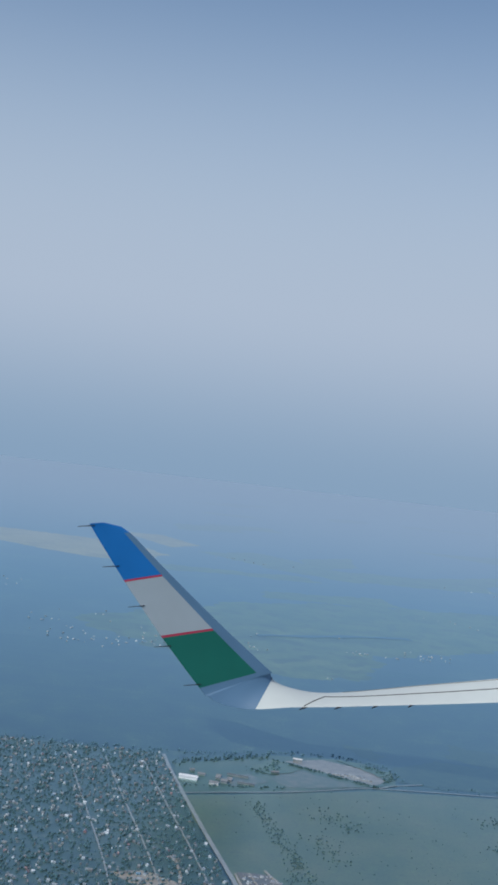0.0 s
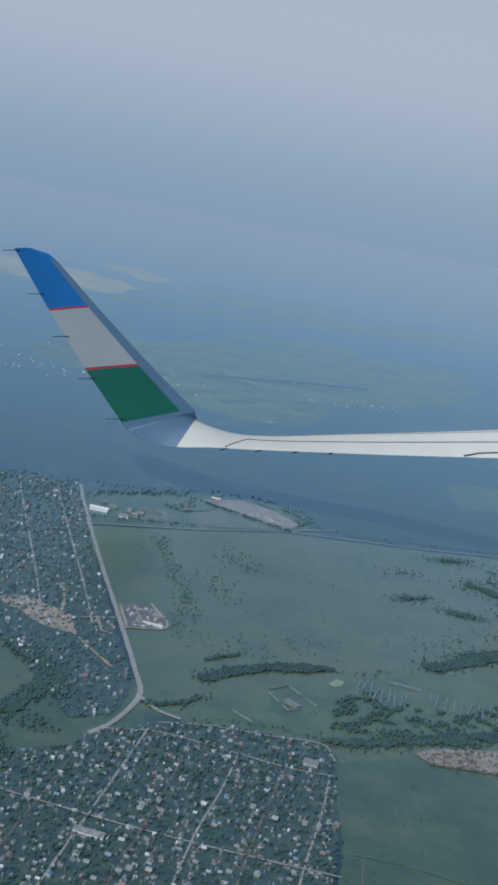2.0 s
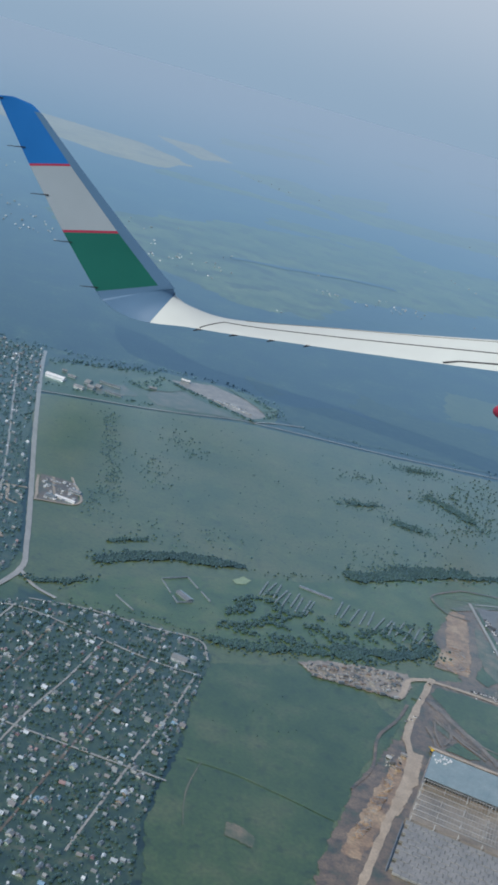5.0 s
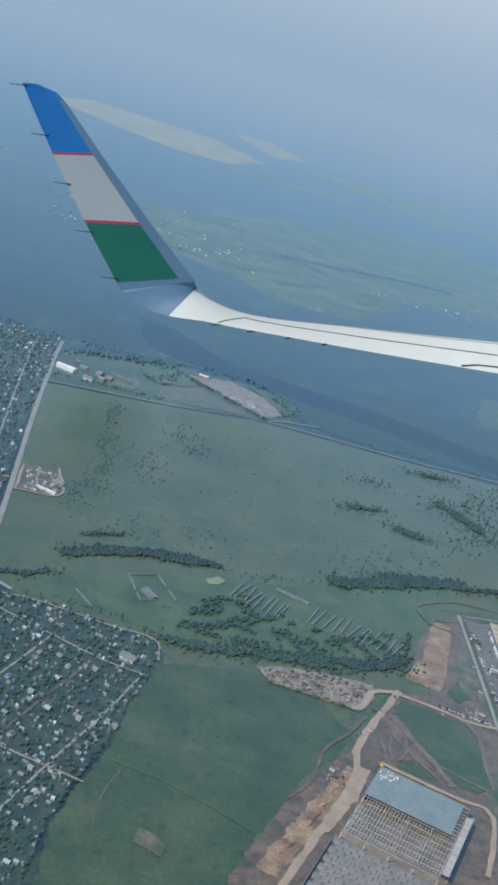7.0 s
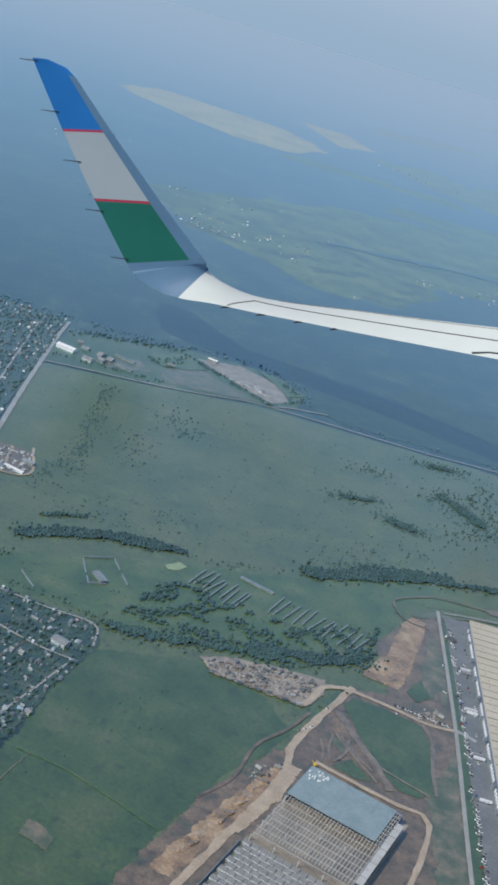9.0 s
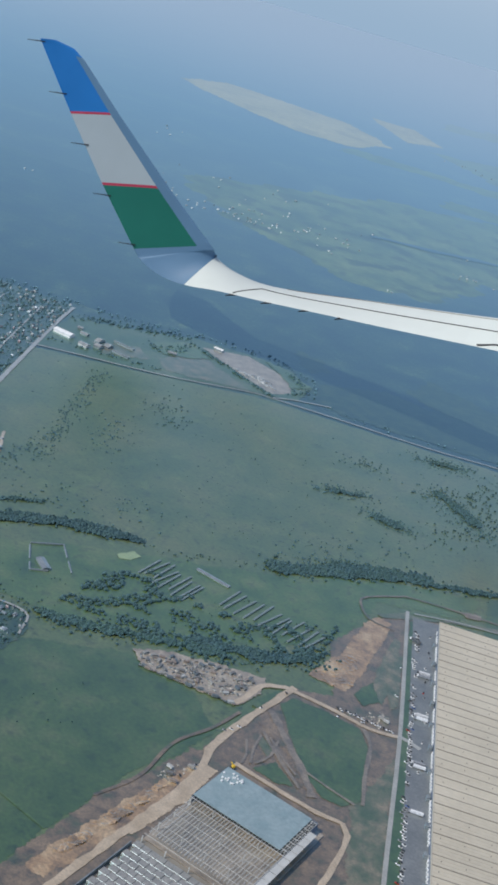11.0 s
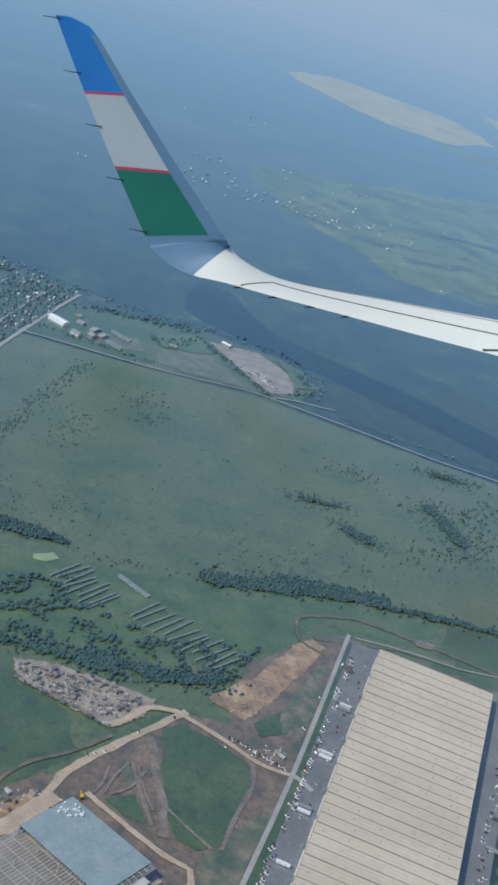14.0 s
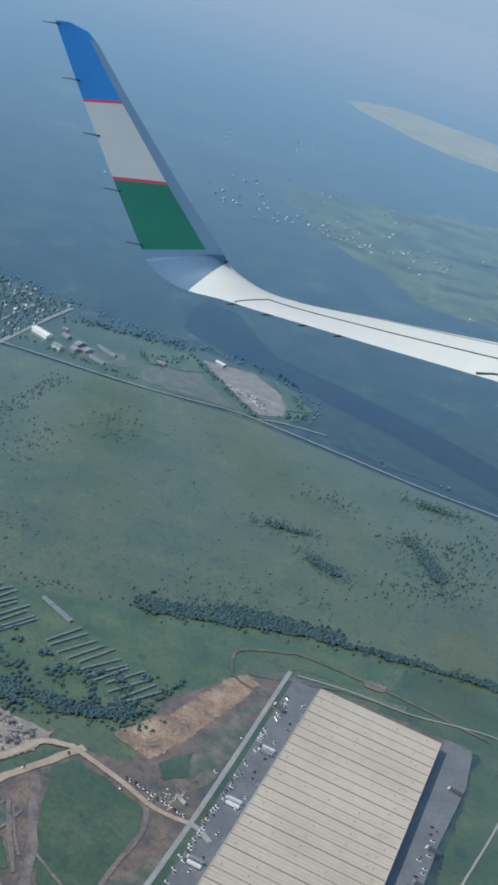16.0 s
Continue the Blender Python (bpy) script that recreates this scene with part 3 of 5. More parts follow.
strip("site_track", [(78, 401), (90, 397.2), (107.6, 392.4), (116.6, 392), (119, 387), (118, 374), (114, 352)], 1.9, 0.4, M_TRACK, "sandy track round the new hall", ragged=0.25)
strip("estate_lane", [(117, 549), (127, 452), (134, 362), (143, 280)], 1.6, 0.4, M_GRAVEL, "straight pale concrete lane beside the lorry yard", ragged=0.03)
strip("estate_lane", [(127, 452), (131, 451), (135, 449)], 2.0, 0.4, M_GRAVEL, "short concrete yard entrance", ragged=0.03)
strip("bank_track", [(114, 528), (103, 530), (97, 542), (99, 549), (112, 560), (118, 563), (150, 567), (190, 568)], 1.2, 0.34, M_DIRT, "brown track curving round the estate", ragged=0.2)
strip("bank_track", [(120, 549), (140, 556), (160, 560), (196, 572), (204, 540), (202, 480)], 0.8, 0.34, M_GRAVEL, "pale path along the estate's bank", ragged=0.2)
patch("lorry_yard", [(120, 545), (132, 547), (140, 452), (150, 330), (156, 270), (145, 270), (139, 360), (130, 452)], 0.34, M_ASPHALT, "grey asphalt lorry yard", category="yard", ragged=0.1)
patch("lorry_yard", [(176, 556), (186, 557), (190, 535), (191, 500), (196, 440), (205, 300), (195, 300), (184, 455)], 0.34, M_ASPHALT, "grey asphalt yard behind the warehouse", category="yard", ragged=0.1)
patch("scrap_yard", [(27, 443), (37, 449), (59, 455), (75, 457), (76, 446), (71, 434), (55, 433), (33, 435)], 0.3, M_YARD, "sandy scrap yard strewn with vehicles", category="yard", ragged=1.4, step=2.5)
patch("young_wood", [(24, 772), (50, 764), (142, 775), (330, 808), (330, 850), (180, 850), (128, 846), (92, 832), (64, 838), (28, 808), (26, 788)], 0.0, M_YOUNGWOOD, "lighter young woodland behind the lane", ragged=4, step=9)
patch("young_wood", [(-1, 863), (17, 857), (27, 840), (15, 823), (4, 836)], 0.0, M_YOUNGWOOD, "lighter clearing of young woodland", ragged=4, step=6)
patch("young_wood", [(78, 851), (88, 892), (130, 874), (190, 880), (180, 850), (92, 832)], 0.0, M_YOUNGWOOD, "lighter clearing of young woodland", ragged=7, step=8)
patch("yard_grass", [(-77, 778), (-60, 803), (-41, 781), (-65, 761)], 0.3, M_LUSH, "bright grass between works yards", ragged=2.0, step=5)
patch("yard_grass", [(-13, 817), (2, 813), (22, 794), (13, 781)], 0.3, M_LUSH, "bright grass beside the sand yard", ragged=2.0, step=5)
patch("pond", [(-2, 506), (3, 513), (7, 511), (4, 505), (0, 503)], 0.2, M_WATER, "small yellow-green pond", category="pond", ragged=0.3, step=2)
patch("bare_spot", [(0, 324), (5, 323), (10, 320), (9, 314), (4, 316), (0, 317)], 0.2, M_SCRUB, "worn bare spot in the pasture", ragged=0.8, step=2)
strip("field_path", [(-9, 354), (-12.5, 340), (-13.5, 328), (-13, 317)], 0.5, 0.2, M_SCRUB, "thin worn path curving across the pasture", ragged=0.6)
strip("field_furrow", [(-14, 354), (1.5, 352), (13.5, 348), (24, 344), (37, 338.5)], 0.6, 0.2, M_LUSH, "overgrown furrow across the pasture", category="furrow", ragged=0.5)
patch("site_grass", [(74.5, 437), (78, 447), (82, 453), (81.5, 449.5), (77, 436)], 0.34, M_PASTURE, "narrow strip of grass between two sandy roads", ragged=0.3, step=2)
patch("scrub_slope", [(105, 537), (116, 546.5), (120, 546.5), (159, 564), (159, 560), (136, 553), (120, 543), (108, 535)], 0.3, M_SCRUB, "scrubby bank behind the warehouse", ragged=0.6, step=3)
patch("bare_spot", [(139, 567), (148, 570), (148, 565), (142, 563)], 0.3, M_RUT, "worn sandy spot on the bank", ragged=0.8, step=2)
patch("far_sand", [(-84, 574), (-102, 575), (-98, 541), (-79, 547)], 0.18, M_DIRT, "sandy lot in the meadow by the road", ragged=0.6, step=3)

for pts in ([(-100, 541), (-79, 549), (-87, 580)], [(-103, 572), (-99, 541)], [(-96, 574), (-90, 545)]):
    strip("lot_track", pts, 1.4, 0.3, M_SAND, "pale sandy track across the building lot", ragged=0.4)

VILLAGE = [(-110, 424), (-84, 440), (-54, 445), (-35, 443), (-14, 441), (-9, 430), (-14, 393), (-20, 349), (-26, 315), (-26, 240), (-260, 240), (-240, 380), (-160, 384), (-146, 396), (-120, 410)]
UPPER = [(-330, 800), (-137, 792), (-120, 643), (-105, 545), (-97, 490), (-96, 464), (-104, 440), (-121, 434), (-136, 470), (-150, 500), (-175, 520), (-330, 540)]
patch("village_gardens", VILLAGE, 0.14, M_VILLAGE, "village gardens and plots between trees", ragged=1.5)
patch("village_gardens", UPPER, 0.14, M_VILLAGE, "upper village gardens and plots between trees", ragged=1.5)
patch("village_lot", [(-168, 560), (-150, 566), (-128, 548), (-122, 522), (-140, 530)], 0.2, M_SAND, "sandy building plots in the village", ragged=2.0, step=4)

# village streets
STREET = Vector((0.27, 0.963, 0))
ACROSS = Vector((0.963, -0.27, 0))
streets = []
for k in range(11):
    o = Vector((-36, 330, 0)) - ACROSS * (19.5 * k)
    pts = [o + STREET * s for s in (-95, -40, 15, 50, 85)]
    pts = [p for p in pts if inside(p.x, p.y, VILLAGE)]
    if len(pts) > 1:
        streets.append([(p.x + 1.5 * noise.noise(p / 20), p.y) for p in pts])
        strip("village_street", streets[-1], 0.85, 0.26, M_DIRT if k % 2 else M_GRAVEL, "narrow pale village street", ragged=0.3)
for pts in ([(-106, 428), (-84, 431), (-60, 424), (-30, 414), (-12, 412)], [(-150, 372), (-100, 356), (-60, 346), (-20, 338)], [(-84, 440), (-60, 443), (-35, 441), (-14, 440), (-10, 425)]):
    strip("village_street", pts, 0.9, 0.26, M_GRAVEL, "narrow pale village street", ragged=0.3)
for pts in ([(-150, 540), (-133, 542), (-114, 549.5), (-105, 552)], [(-114, 549.5), (-111, 532), (-106, 530)], [(-134, 592), (-131.5, 563), (-133, 542)], [(-105, 490), (-122, 520), (-133, 542)]):
    strip("village_street", pts, 1.5, 0.27, M_SAND, "pale sandy village street", ragged=0.4)
for x in (-150, -175, -200):
    strip("village_street", [(x, 770), (x + 12, 690), (x + 26, 600), (x + 34, 540)], 1.0, 0.26, M_GRAVEL, "narrow pale village street", ragged=0.3)

# ---- trees as masses ----
rng = random.Random(11)
spots = []
for pts, width, count, r in (
    ([(-64, 492), (-45, 508), (-28, 516), (-8, 521)], 7, 444, (0.30, 0.84)),
    ([(-60, 515), (-42, 528)], 4, 102, (0.23, 0.63)),
    ([(-8, 521), (20, 524), (36, 534), (50, 540)], 4, 102, (0.20, 0.55)),
    ([(56, 543), (74, 556), (93, 571), (122, 586)], 9, 564, (0.34, 0.93)),
    ([(122, 582), (140, 590), (165, 600), (200, 612)], 7, 222, (0.27, 0.77)),
    ([(-12, 443), (14, 448), (33, 454), (60, 462)], 6, 564, (0.30, 0.84)),
    ([(-90, 456), (-74, 462), (-64, 472)], 5, 187, (0.27, 0.77)),
    ([(40, 462), (60, 466), (80, 474), (92, 486)], 9, 444, (0.30, 0.84)),
    ([(-70, 448), (-40, 450), (-12, 446)], 3, 119, (0.20, 0.59)),
    ([(-135, 470), (-140, 445), (-150, 430), (-130, 425)], 9, 376, (0.34, 0.93)),
    ([(-150, 500), (-132, 480), (-122, 450)], 9, 376, (0.34, 0.93)),
    ([(-160, 384), (-146, 396), (-150, 412)], 6, 205, (0.34, 0.84)),
    ([(130, 690), (150, 720), (160, 745)], 22, 444, (0.23, 0.71)),
    ([(120, 640), (140, 660), (150, 690)], 14, 273, (0.23, 0.67)),
):
    spots += band(pts, width, int(count * 0.5), rng, (r[0] * 0.8, r[1] * 0.85))
def wood_mass(pts, width, label):
    line = smooth_line(pts, 4.0)
    left, right = [], []
    for i, p in enumerate(line):
        d = (line[min(i + 1, len(line) - 1)] - line[max(i - 1, 0)]).normalized()
        w = width / 2 * (1 + 0.7 * noise.noise(p / 9)) * (0.35 if i in (0, len(line) - 1) else 1)
        left.append((p.x - d.y * w, p.y + d.x * w))
        right.append((p.x + d.y * w, p.y - d.x * w))
    ob = rough_ground("tree_mass", left + right[::-1], 0.05, 1.7, M_CROWN, label, "trees", grain=1.5, step=0.5)
    ob["kind"] = "stuff"


for pts, width in (
    ([(-64, 490), (-45, 507), (-28, 516), (-8, 522), (4, 525)], 9),
    ([(-62, 514), (-42, 528)], 3),
    ([(54, 543), (72, 554), (91, 569), (110, 580), (124, 587)], 12),
    ([(122, 582), (140, 590), (165, 600), (200, 612)], 5),
    ([(-12, 443), (14, 449), (33, 455), (60, 463)], 6),
    ([(-90, 456), (-74, 462), (-64, 472)], 4),
    ([(40, 464), (60, 468), (80, 476), (90, 488)], 7),
    ([(-132, 476), (-139, 450), (-150, 430)], 9),
    ([(-152, 502), (-134, 484), (-124, 455)], 8),
    ([(-162, 384), (-146, 396), (-150, 412)], 5),
    ([(112, 697), (122, 688), (132, 678), (140, 669)], 8),
    ([(104, 738), (113, 741), (122, 744)], 5),
    ([(60, 648), (70, 652), (80, 656)], 5),
    ([(86, 636), (95, 635), (105, 633)], 6),
):
    wood_mass(pts, width, "dense dark trees and scrub grown together")
clumps("hedgerow_trees", spots, M_CROWN, "dark rounded hedgerow trees along brook and gardens")
spots = []
for pts, width, count in (
    ([(-83, 699), (-72, 625), (-62, 565)], 5, 190),
    ([(-70, 600), (-74, 540)], 4, 60),
    ([(-40, 690), (-30, 660)], 10, 60),
    ([(-52, 640), (-45, 600)], 12, 60),
    ([(56, 646), (68, 652), (82, 658)], 6, 120),
    ([(84, 637), (95, 635), (106, 632)], 6, 130),
    ([(100, 738), (112, 741), (126, 746)], 9, 150),
    ([(110, 698), (126, 684), (144, 664)], 12, 220),
    ([(64, 698), (84, 700)], 9, 50),
    ([(60, 570), (90, 590), (110, 612)], 12, 60),
    ([(96, 578), (60, 556)], 6, 70),
    ([(-64, 530), (-40, 540), (0, 545)], 16, 60),
):
    spots += band(pts, width * 1.3, int(count * 1.4), rng, (0.18, 0.52))
spots += [(x, y, q, q * 1.3) for x, y in scatter(MEADOW[:9] + [(20, 560), (-60, 560)], 420, rng) for q in (rng.uniform(0.14, 0.4),)]
for pts, width, count in (
    ([(-128, 775), (-100, 790), (-66, 806)], 8, 120),
    ([(-60, 800), (-30, 780), (-8, 764), (4, 756)], 2, 110),
    ([(-80, 770), (-66, 772), (-60, 790)], 8, 60),
    ([(14, 770), (20, 786), (4, 806)], 3, 60),
    ([(-122, 722), (-60, 734)], 3, 40),
):
    spots += band(pts, width, count, rng, (0.3, 0.8))
clumps("meadow_bushes", spots, M_CROWN_HAZY, "low scattered bushes in the meadow")
spots = [(x, y, q, q * 1.6) for x, y in scatter([(-8, 454), (-2, 486), (15, 504), (34, 494), (60, 490), (92, 514), (92, 486), (62, 466), (30, 456)], 950, rng, 8) for q in (rng.uniform(0.3, 0.9),)]
clumps("garden_trees", spots, M_CROWN, "fruit trees and scrub between allotment sheds")
# the closed canopy of the wood, a bumpy sheet with a ragged edge
EDGE = [(-520, 800), (-330, 802), (-140, 798), (-100, 803), (-60, 820), (-15, 826), (22, 803), (28, 776), (60, 764), (150, 774), (330, 802), (520, 830)]


def edge_y(x):
    for (x0, y0), (x1, y1) in zip(EDGE, EDGE[1:]):
        if x0 <= x <= x1:
            return y0 + (y1 - y0) * (x - x0) / (x1 - x0)
    return 830


FAR_LAND = [(-240, 1310), (-122, 1450), (-20, 1560), (120, 1640), (360, 1690), (290, 1390), (180, 1310), (110, 1262), (62, 1115), (-9, 1098), (-67, 1138), (-140, 1195)]
verts, faces, index = [], [], {}
STEP = 3.0
for i in range(340):
    for j in range(140):
        x, y = -500 + STEP * i, 762 + STEP * j
        p = Vector((x, y, 0))
        inner = y - edge_y(x) - 5 * noise.noise(p / 13)
        if inner < 0 or inside(x, y, FAR_LAND):
            continue
        rise = min(1.0, (inner + 1.5) / 60)
        z = rise * 0.02 + 0.03
        index[i, j] = len(verts)
        verts.append((x + 1.2 * noise.noise(p / 2.3), y + 1.2 * noise.noise(p / 2.9 + Vector((5, 0, 0))), z))
for (i, j), a in index.items():
    quad = [index.get(k) for k in ((i + 1, j), (i + 1, j + 1), (i, j + 1))]
    if None not in quad:
        faces.append((a, *quad))
me = bpy.data.meshes.new("forest_canopy")
me.from_pydata(verts, [], faces)
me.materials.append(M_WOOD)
me.shade_smooth()
tagged(new("forest_canopy", me), "dark hazy closed forest canopy behind the meadow", "forest", kind="stuff")
spots = []
for a, b in zip(EDGE, EDGE[1:]):
    n_here = int(math.hypot(b[0] - a[0], b[1] - a[1]) * 0.6)
    for _ in range(n_here):
        t, q = rng.random(), rng.uniform(0.3, 0.7)
        spots.append((a[0] + (b[0] - a[0]) * t, a[1] + (b[1] - a[1]) * t + rng.uniform(-4, 6), q, q * 1.8))
spots = [w for w in spots if w[0] < 24 or rng.random() < 0.3]
clumps("forest_edge", spots, M_CROWN_HAZIER, "scattered dark trees along the forest edge", "forest")
spots = [(x, y, q, q * 1.7) for x, y in scatter(VILLAGE, 12000, rng) for q in (0.25 + 0.6 * rng.random() ** 2,)]
clumps("village_trees", spots, M_CROWN, "dark garden trees between the village houses", low=True)
spots = [(x, y, q, q * 1.7) for x, y in scatter(UPPER, 10000, rng) for q in (0.3 + 0.6 * rng.random() ** 2,)]
clumps("village_trees", spots, M_CROWN_HAZY, "dark garden trees in the upper village", low=True)


# ---- houses ----
def house(kind):
    w, d, h, r = ((1.15, 1.45, 0.8, 0.8), (0.9, 1.1, 0.7, 0.65), (1.3, 1.2, 1.1, 0.75))[kind]
    ob = thing("house", "small village house with pitched sheet roof", "house", "village houses")
    bm = bmesh.new()
    vs = [bm.verts.new(p) for p in ((-w, -d, 0.1), (w, -d, 0.1), (w, d, 0.1), (-w, d, 0.1), (-w, -d, h), (w, -d, h), (w, d, h), (-w, d, h), (0, -d, h + r), (0, d, h + r))]
    for f in ((0, 1, 5, 8, 4), (2, 3, 7, 9, 6), (1, 2, 6, 5), (3, 0, 4, 7)):
        bm.faces.new([vs[i] for i in f])
    wall = part("wall", bm, M_WALLS, ob)
    part("door", boxed((-0.16, 0.16, -d - 0.03, -d + 0.02, 0.1, 0.62)), M_BARK, wall, "dark wooden door")
    for x in (-w * 0.55, w * 0.55):
        part("window", boxed((x - 0.15, x + 0.15, -d - 0.03, -d + 0.02, 0.34, 0.62)), M_GLASS, wall, "dark glazed window")
    bm = bmesh.new()
    o, e = 0.22, 0.1
    for sx in (-1, 1):
        a = [(0, -d - o, h + r + 0.06), (0, d + o, h + r + 0.06), (sx * (w + o), d + o, h - 0.12), (sx * (w + o), -d - o, h - 0.12)]
        top = [bm.verts.new((p[0], p[1], p[2] + e)) for p in a]
        low = [bm.verts.new(p) for p in a]
        bm.faces.new(top)
        bm.faces.new(low[::-1])
        for i in range(4):
            bm.faces.new((top[i], top[(i + 1) % 4], low[(i + 1) % 4], low[i]))
    roof = part("roof", bm, M_ROOFS, ob)
    part("chimney", boxed((w * 0.3, w * 0.3 + 0.22, d * 0.3, d * 0.3 + 0.22, h + r * 0.4, h + r + 0.35)), M_WALLS, roof)
    return ob


rng = random.Random(23)
protos = [house(k) for k in range(3)]
places = []
for line in streets:
    for a, b in zip(line, line[1:]):
        n_here = int(math.hypot(b[0] - a[0], b[1] - a[1]) / 4.6)
        for i in range(n_here):
            for side in (-1, 1):
                t = (i + rng.uniform(0.1, 0.9)) / n_here
                off = side * rng.uniform(2.8, 5.2)
                x, y = a[0] + (b[0] - a[0]) * t + ACROSS.x * off, a[1] + (b[1] - a[1]) * t + ACROSS.y * off
                if inside(x, y, VILLAGE) and x > -190 and rng.random() < 0.9:
                    places.append((x, y))
extra = scatter(VILLAGE, 160, rng) + scatter([(-137, 792), (-120, 643), (-105, 545), (-97, 490), (-104, 445), (-140, 480), (-165, 600), (-185, 790)], 130, rng)
rng.shuffle(places)
places = places[:190] + extra[:110]
for i, (x, y) in enumerate(places):
    m = pose(x, y, 0.05, 0, 0, -15 + 90 * rng.randrange(2) + rng.uniform(-9, 9)) @ Matrix.Scale(rng.uniform(0.7, 0.95), 4)
    if i < 3:
        protos[i].matrix_world = m
    else:
        copy_thing(protos[i % 3], m)


def hut_mass(name, spots, material, label, category="houses", flat=False):
    """Far small houses as one mesh."""
    verts, faces = [], []
    r2 = random.Random(len(spots))
    for x, y, w, h in spots:
        a = -0.26 + r2.uniform(-0.2, 0.2) + 1.5708 * r2.randrange(2)
        c, s = math.cos(a), math.sin(a)
        k = len(verts)
        d = w * r2.uniform(0.6, 1.4)
        for px, py, pz in ((-w, -d, 0.1), (w, -d, 0.1), (w, d, 0.1), (-w, d, 0.1), (-w, -d, h), (w, -d, h), (w, d, h), (-w, d, h), (0, -d, h * (1 if flat else 1.7)), (0, d, h * (1 if flat else 1.7))):
            verts.append((x + px * c - py * s, y + px * s + py * c, pz))
        faces += [[k + i for i in f] for f in ((0, 1, 5, 8, 4), (2, 3, 7, 9, 6), (1, 2, 6, 5), (3, 0, 4, 7), (4, 8, 9, 7), (8, 5, 6, 9))]
    me = bpy.data.meshes.new(name)
    me.from_pydata(verts, [], faces)
    me.materials.append(material)
    return tagged(new(name, me), label, category, kind="stuff")


rng = random.Random(31)
spots = [(x, y, rng.uniform(0.2, 0.75), rng.uniform(0.4, 0.9)) for x, y in scatter(VILLAGE, 2300, rng)]
hut_mass("garden_huts", spots, M_MIXROOF, "small pale, red and brown sheds, greenhouses and huts in gardens", "sheds")
spots = [(x, y, rng.uniform(0.3, 0.95), rng.uniform(0.6, 1.1)) for x, y in scatter(UPPER, 1500, rng)]
hut_mass("upper_village_houses", spots, M_MIXROOF, "small pale houses and sheds of the upper village")
spots = []
for cx, cy, rx, ry, count in ((-130, 1215, 60, 40, 40), (-75, 1230, 60, 50, 50), (-190, 1185, 40, 30, 30), (-265, 1290, 30, 30, 10), (-318, 1112, 10, 10, 5), (120, 1262, 60, 14, 40), (-135, 1205, 40, 20, 20), (170, 1290, 50, 20, 25),
                             (-150, 1330, 130, 90, 40), (-20, 2080, 40, 20, 10), (60, 2040, 40, 12, 12), (250, 1560, 90, 60, 15), (380, 1950, 60, 40, 12), (30, 1108, 20, 10, 5), (-330, 1500, 60, 60, 14), (-240, 1240, 50, 60, 25)):
    spots += [(rng.gauss(cx, rx / 2), rng.gauss(cy, ry / 2), rng.uniform(0.4, 1.1), rng.uniform(0.5, 0.9)) for _ in range(int(count * 0.5))]
hut_mass("far_town_houses", spots, M_FARWALL, "bright distant town houses among trees")


# ---- works buildings by the lane ----
def hall(x, y, turn, w, d, h, wall, roof, label, name="hall"):
    ob = thing(name, label, "building", at=pose(x, y, 0.1, 0, 0, turn))
    part("wall", boxed((-w / 2, w / 2, -d / 2, d / 2, 0, h)), wall, ob)
    bm = bmesh.new()
    o = 0.25
    vs = [bm.verts.new(p) for p in ((-w / 2 - o, -d / 2 - o, h), (w / 2 + o, -d / 2 - o, h), (w / 2 + o, d / 2 + o, h), (-w / 2 - o, d / 2 + o, h), (-w / 2 - o, 0, h + d * 0.16), (w / 2 + o, 0, h + d * 0.16))]
    for f in ((0, 1, 5, 4), (2, 3, 4, 5), (0, 4, 3), (1, 2, 5), (3, 2, 1, 0)):
        bm.faces.new([vs[i] for i in f])
    part("roof", bm, roof, ob)
    return ob


hall(-121, 737, -14, 12, 5, 1.8, M_TRIM, M_TRIM, "long white hall with bright roof", "white_hall")
hall(-105, 729, -14, 6, 4, 1.6, M_PALE, M_PALE, "pale works shed near the white hall", "works_shed")
hall(-98, 735, -14, 4, 5, 1.5, M_RUIN, M_PALE, "grey works shed near the white hall", "works_shed")
hall(-42, 804, -10, 6, 3, 1.4, M_RUIN, M_TRIM, "low white-roofed shed at the sand yard", "works_shed")
hall(-22.5, 476.5, -48, 8, 3.2, 0.9, M_RUIN, M_RUIN, "long grey-roofed barn in the green strip", "barn")
hall(-83, 561, -16, 6, 3, 1.1, M_RUIN, M_PALE, "low pale shed on the sandy lot", "works_shed")
hall(-93, 548, -16, 5, 2.4, 1.1, M_RUIN, M_RUIN, "low grey shed on the sandy lot", "works_shed")
hall(-86, 549, -16, 10, 1.6, 1.0, M_TRIM, M_TRIM, "long white shed on the sandy lot", "works_shed")
hall(-108, 346, -17, 11, 3, 1.3, M_TRIM, M_PALE, "long pale school-like building in the village", "long_house")
hall(-21, 420, -17, 6, 4, 1.5, M_PALE, M_ROOFS, "larger house with brown roof by the pasture", "large_house")
spots = [(x, y, rng.uniform(0.3, 0.9), rng.uniform(0.4, 0.9)) for x, y in scatter([(-100, 572), (-84, 571), (-80, 549), (-96, 543)], 70, rng)]
hut_mass("lot_stacks", spots, M_PALE, "stacked pale building goods on the sandy lot", "stacks", flat=True)
spots = [(x, y, rng.uniform(0.3, 1.0), rng.uniform(0.4, 0.9)) for x, y in scatter([(-26, 781), (-8, 770), (6, 768), (-2, 780)], 60, rng)]
hut_mass("yard_stacks", spots, M_PALE, "rows of parked machines and stacks on sand", "stacks", flat=True)

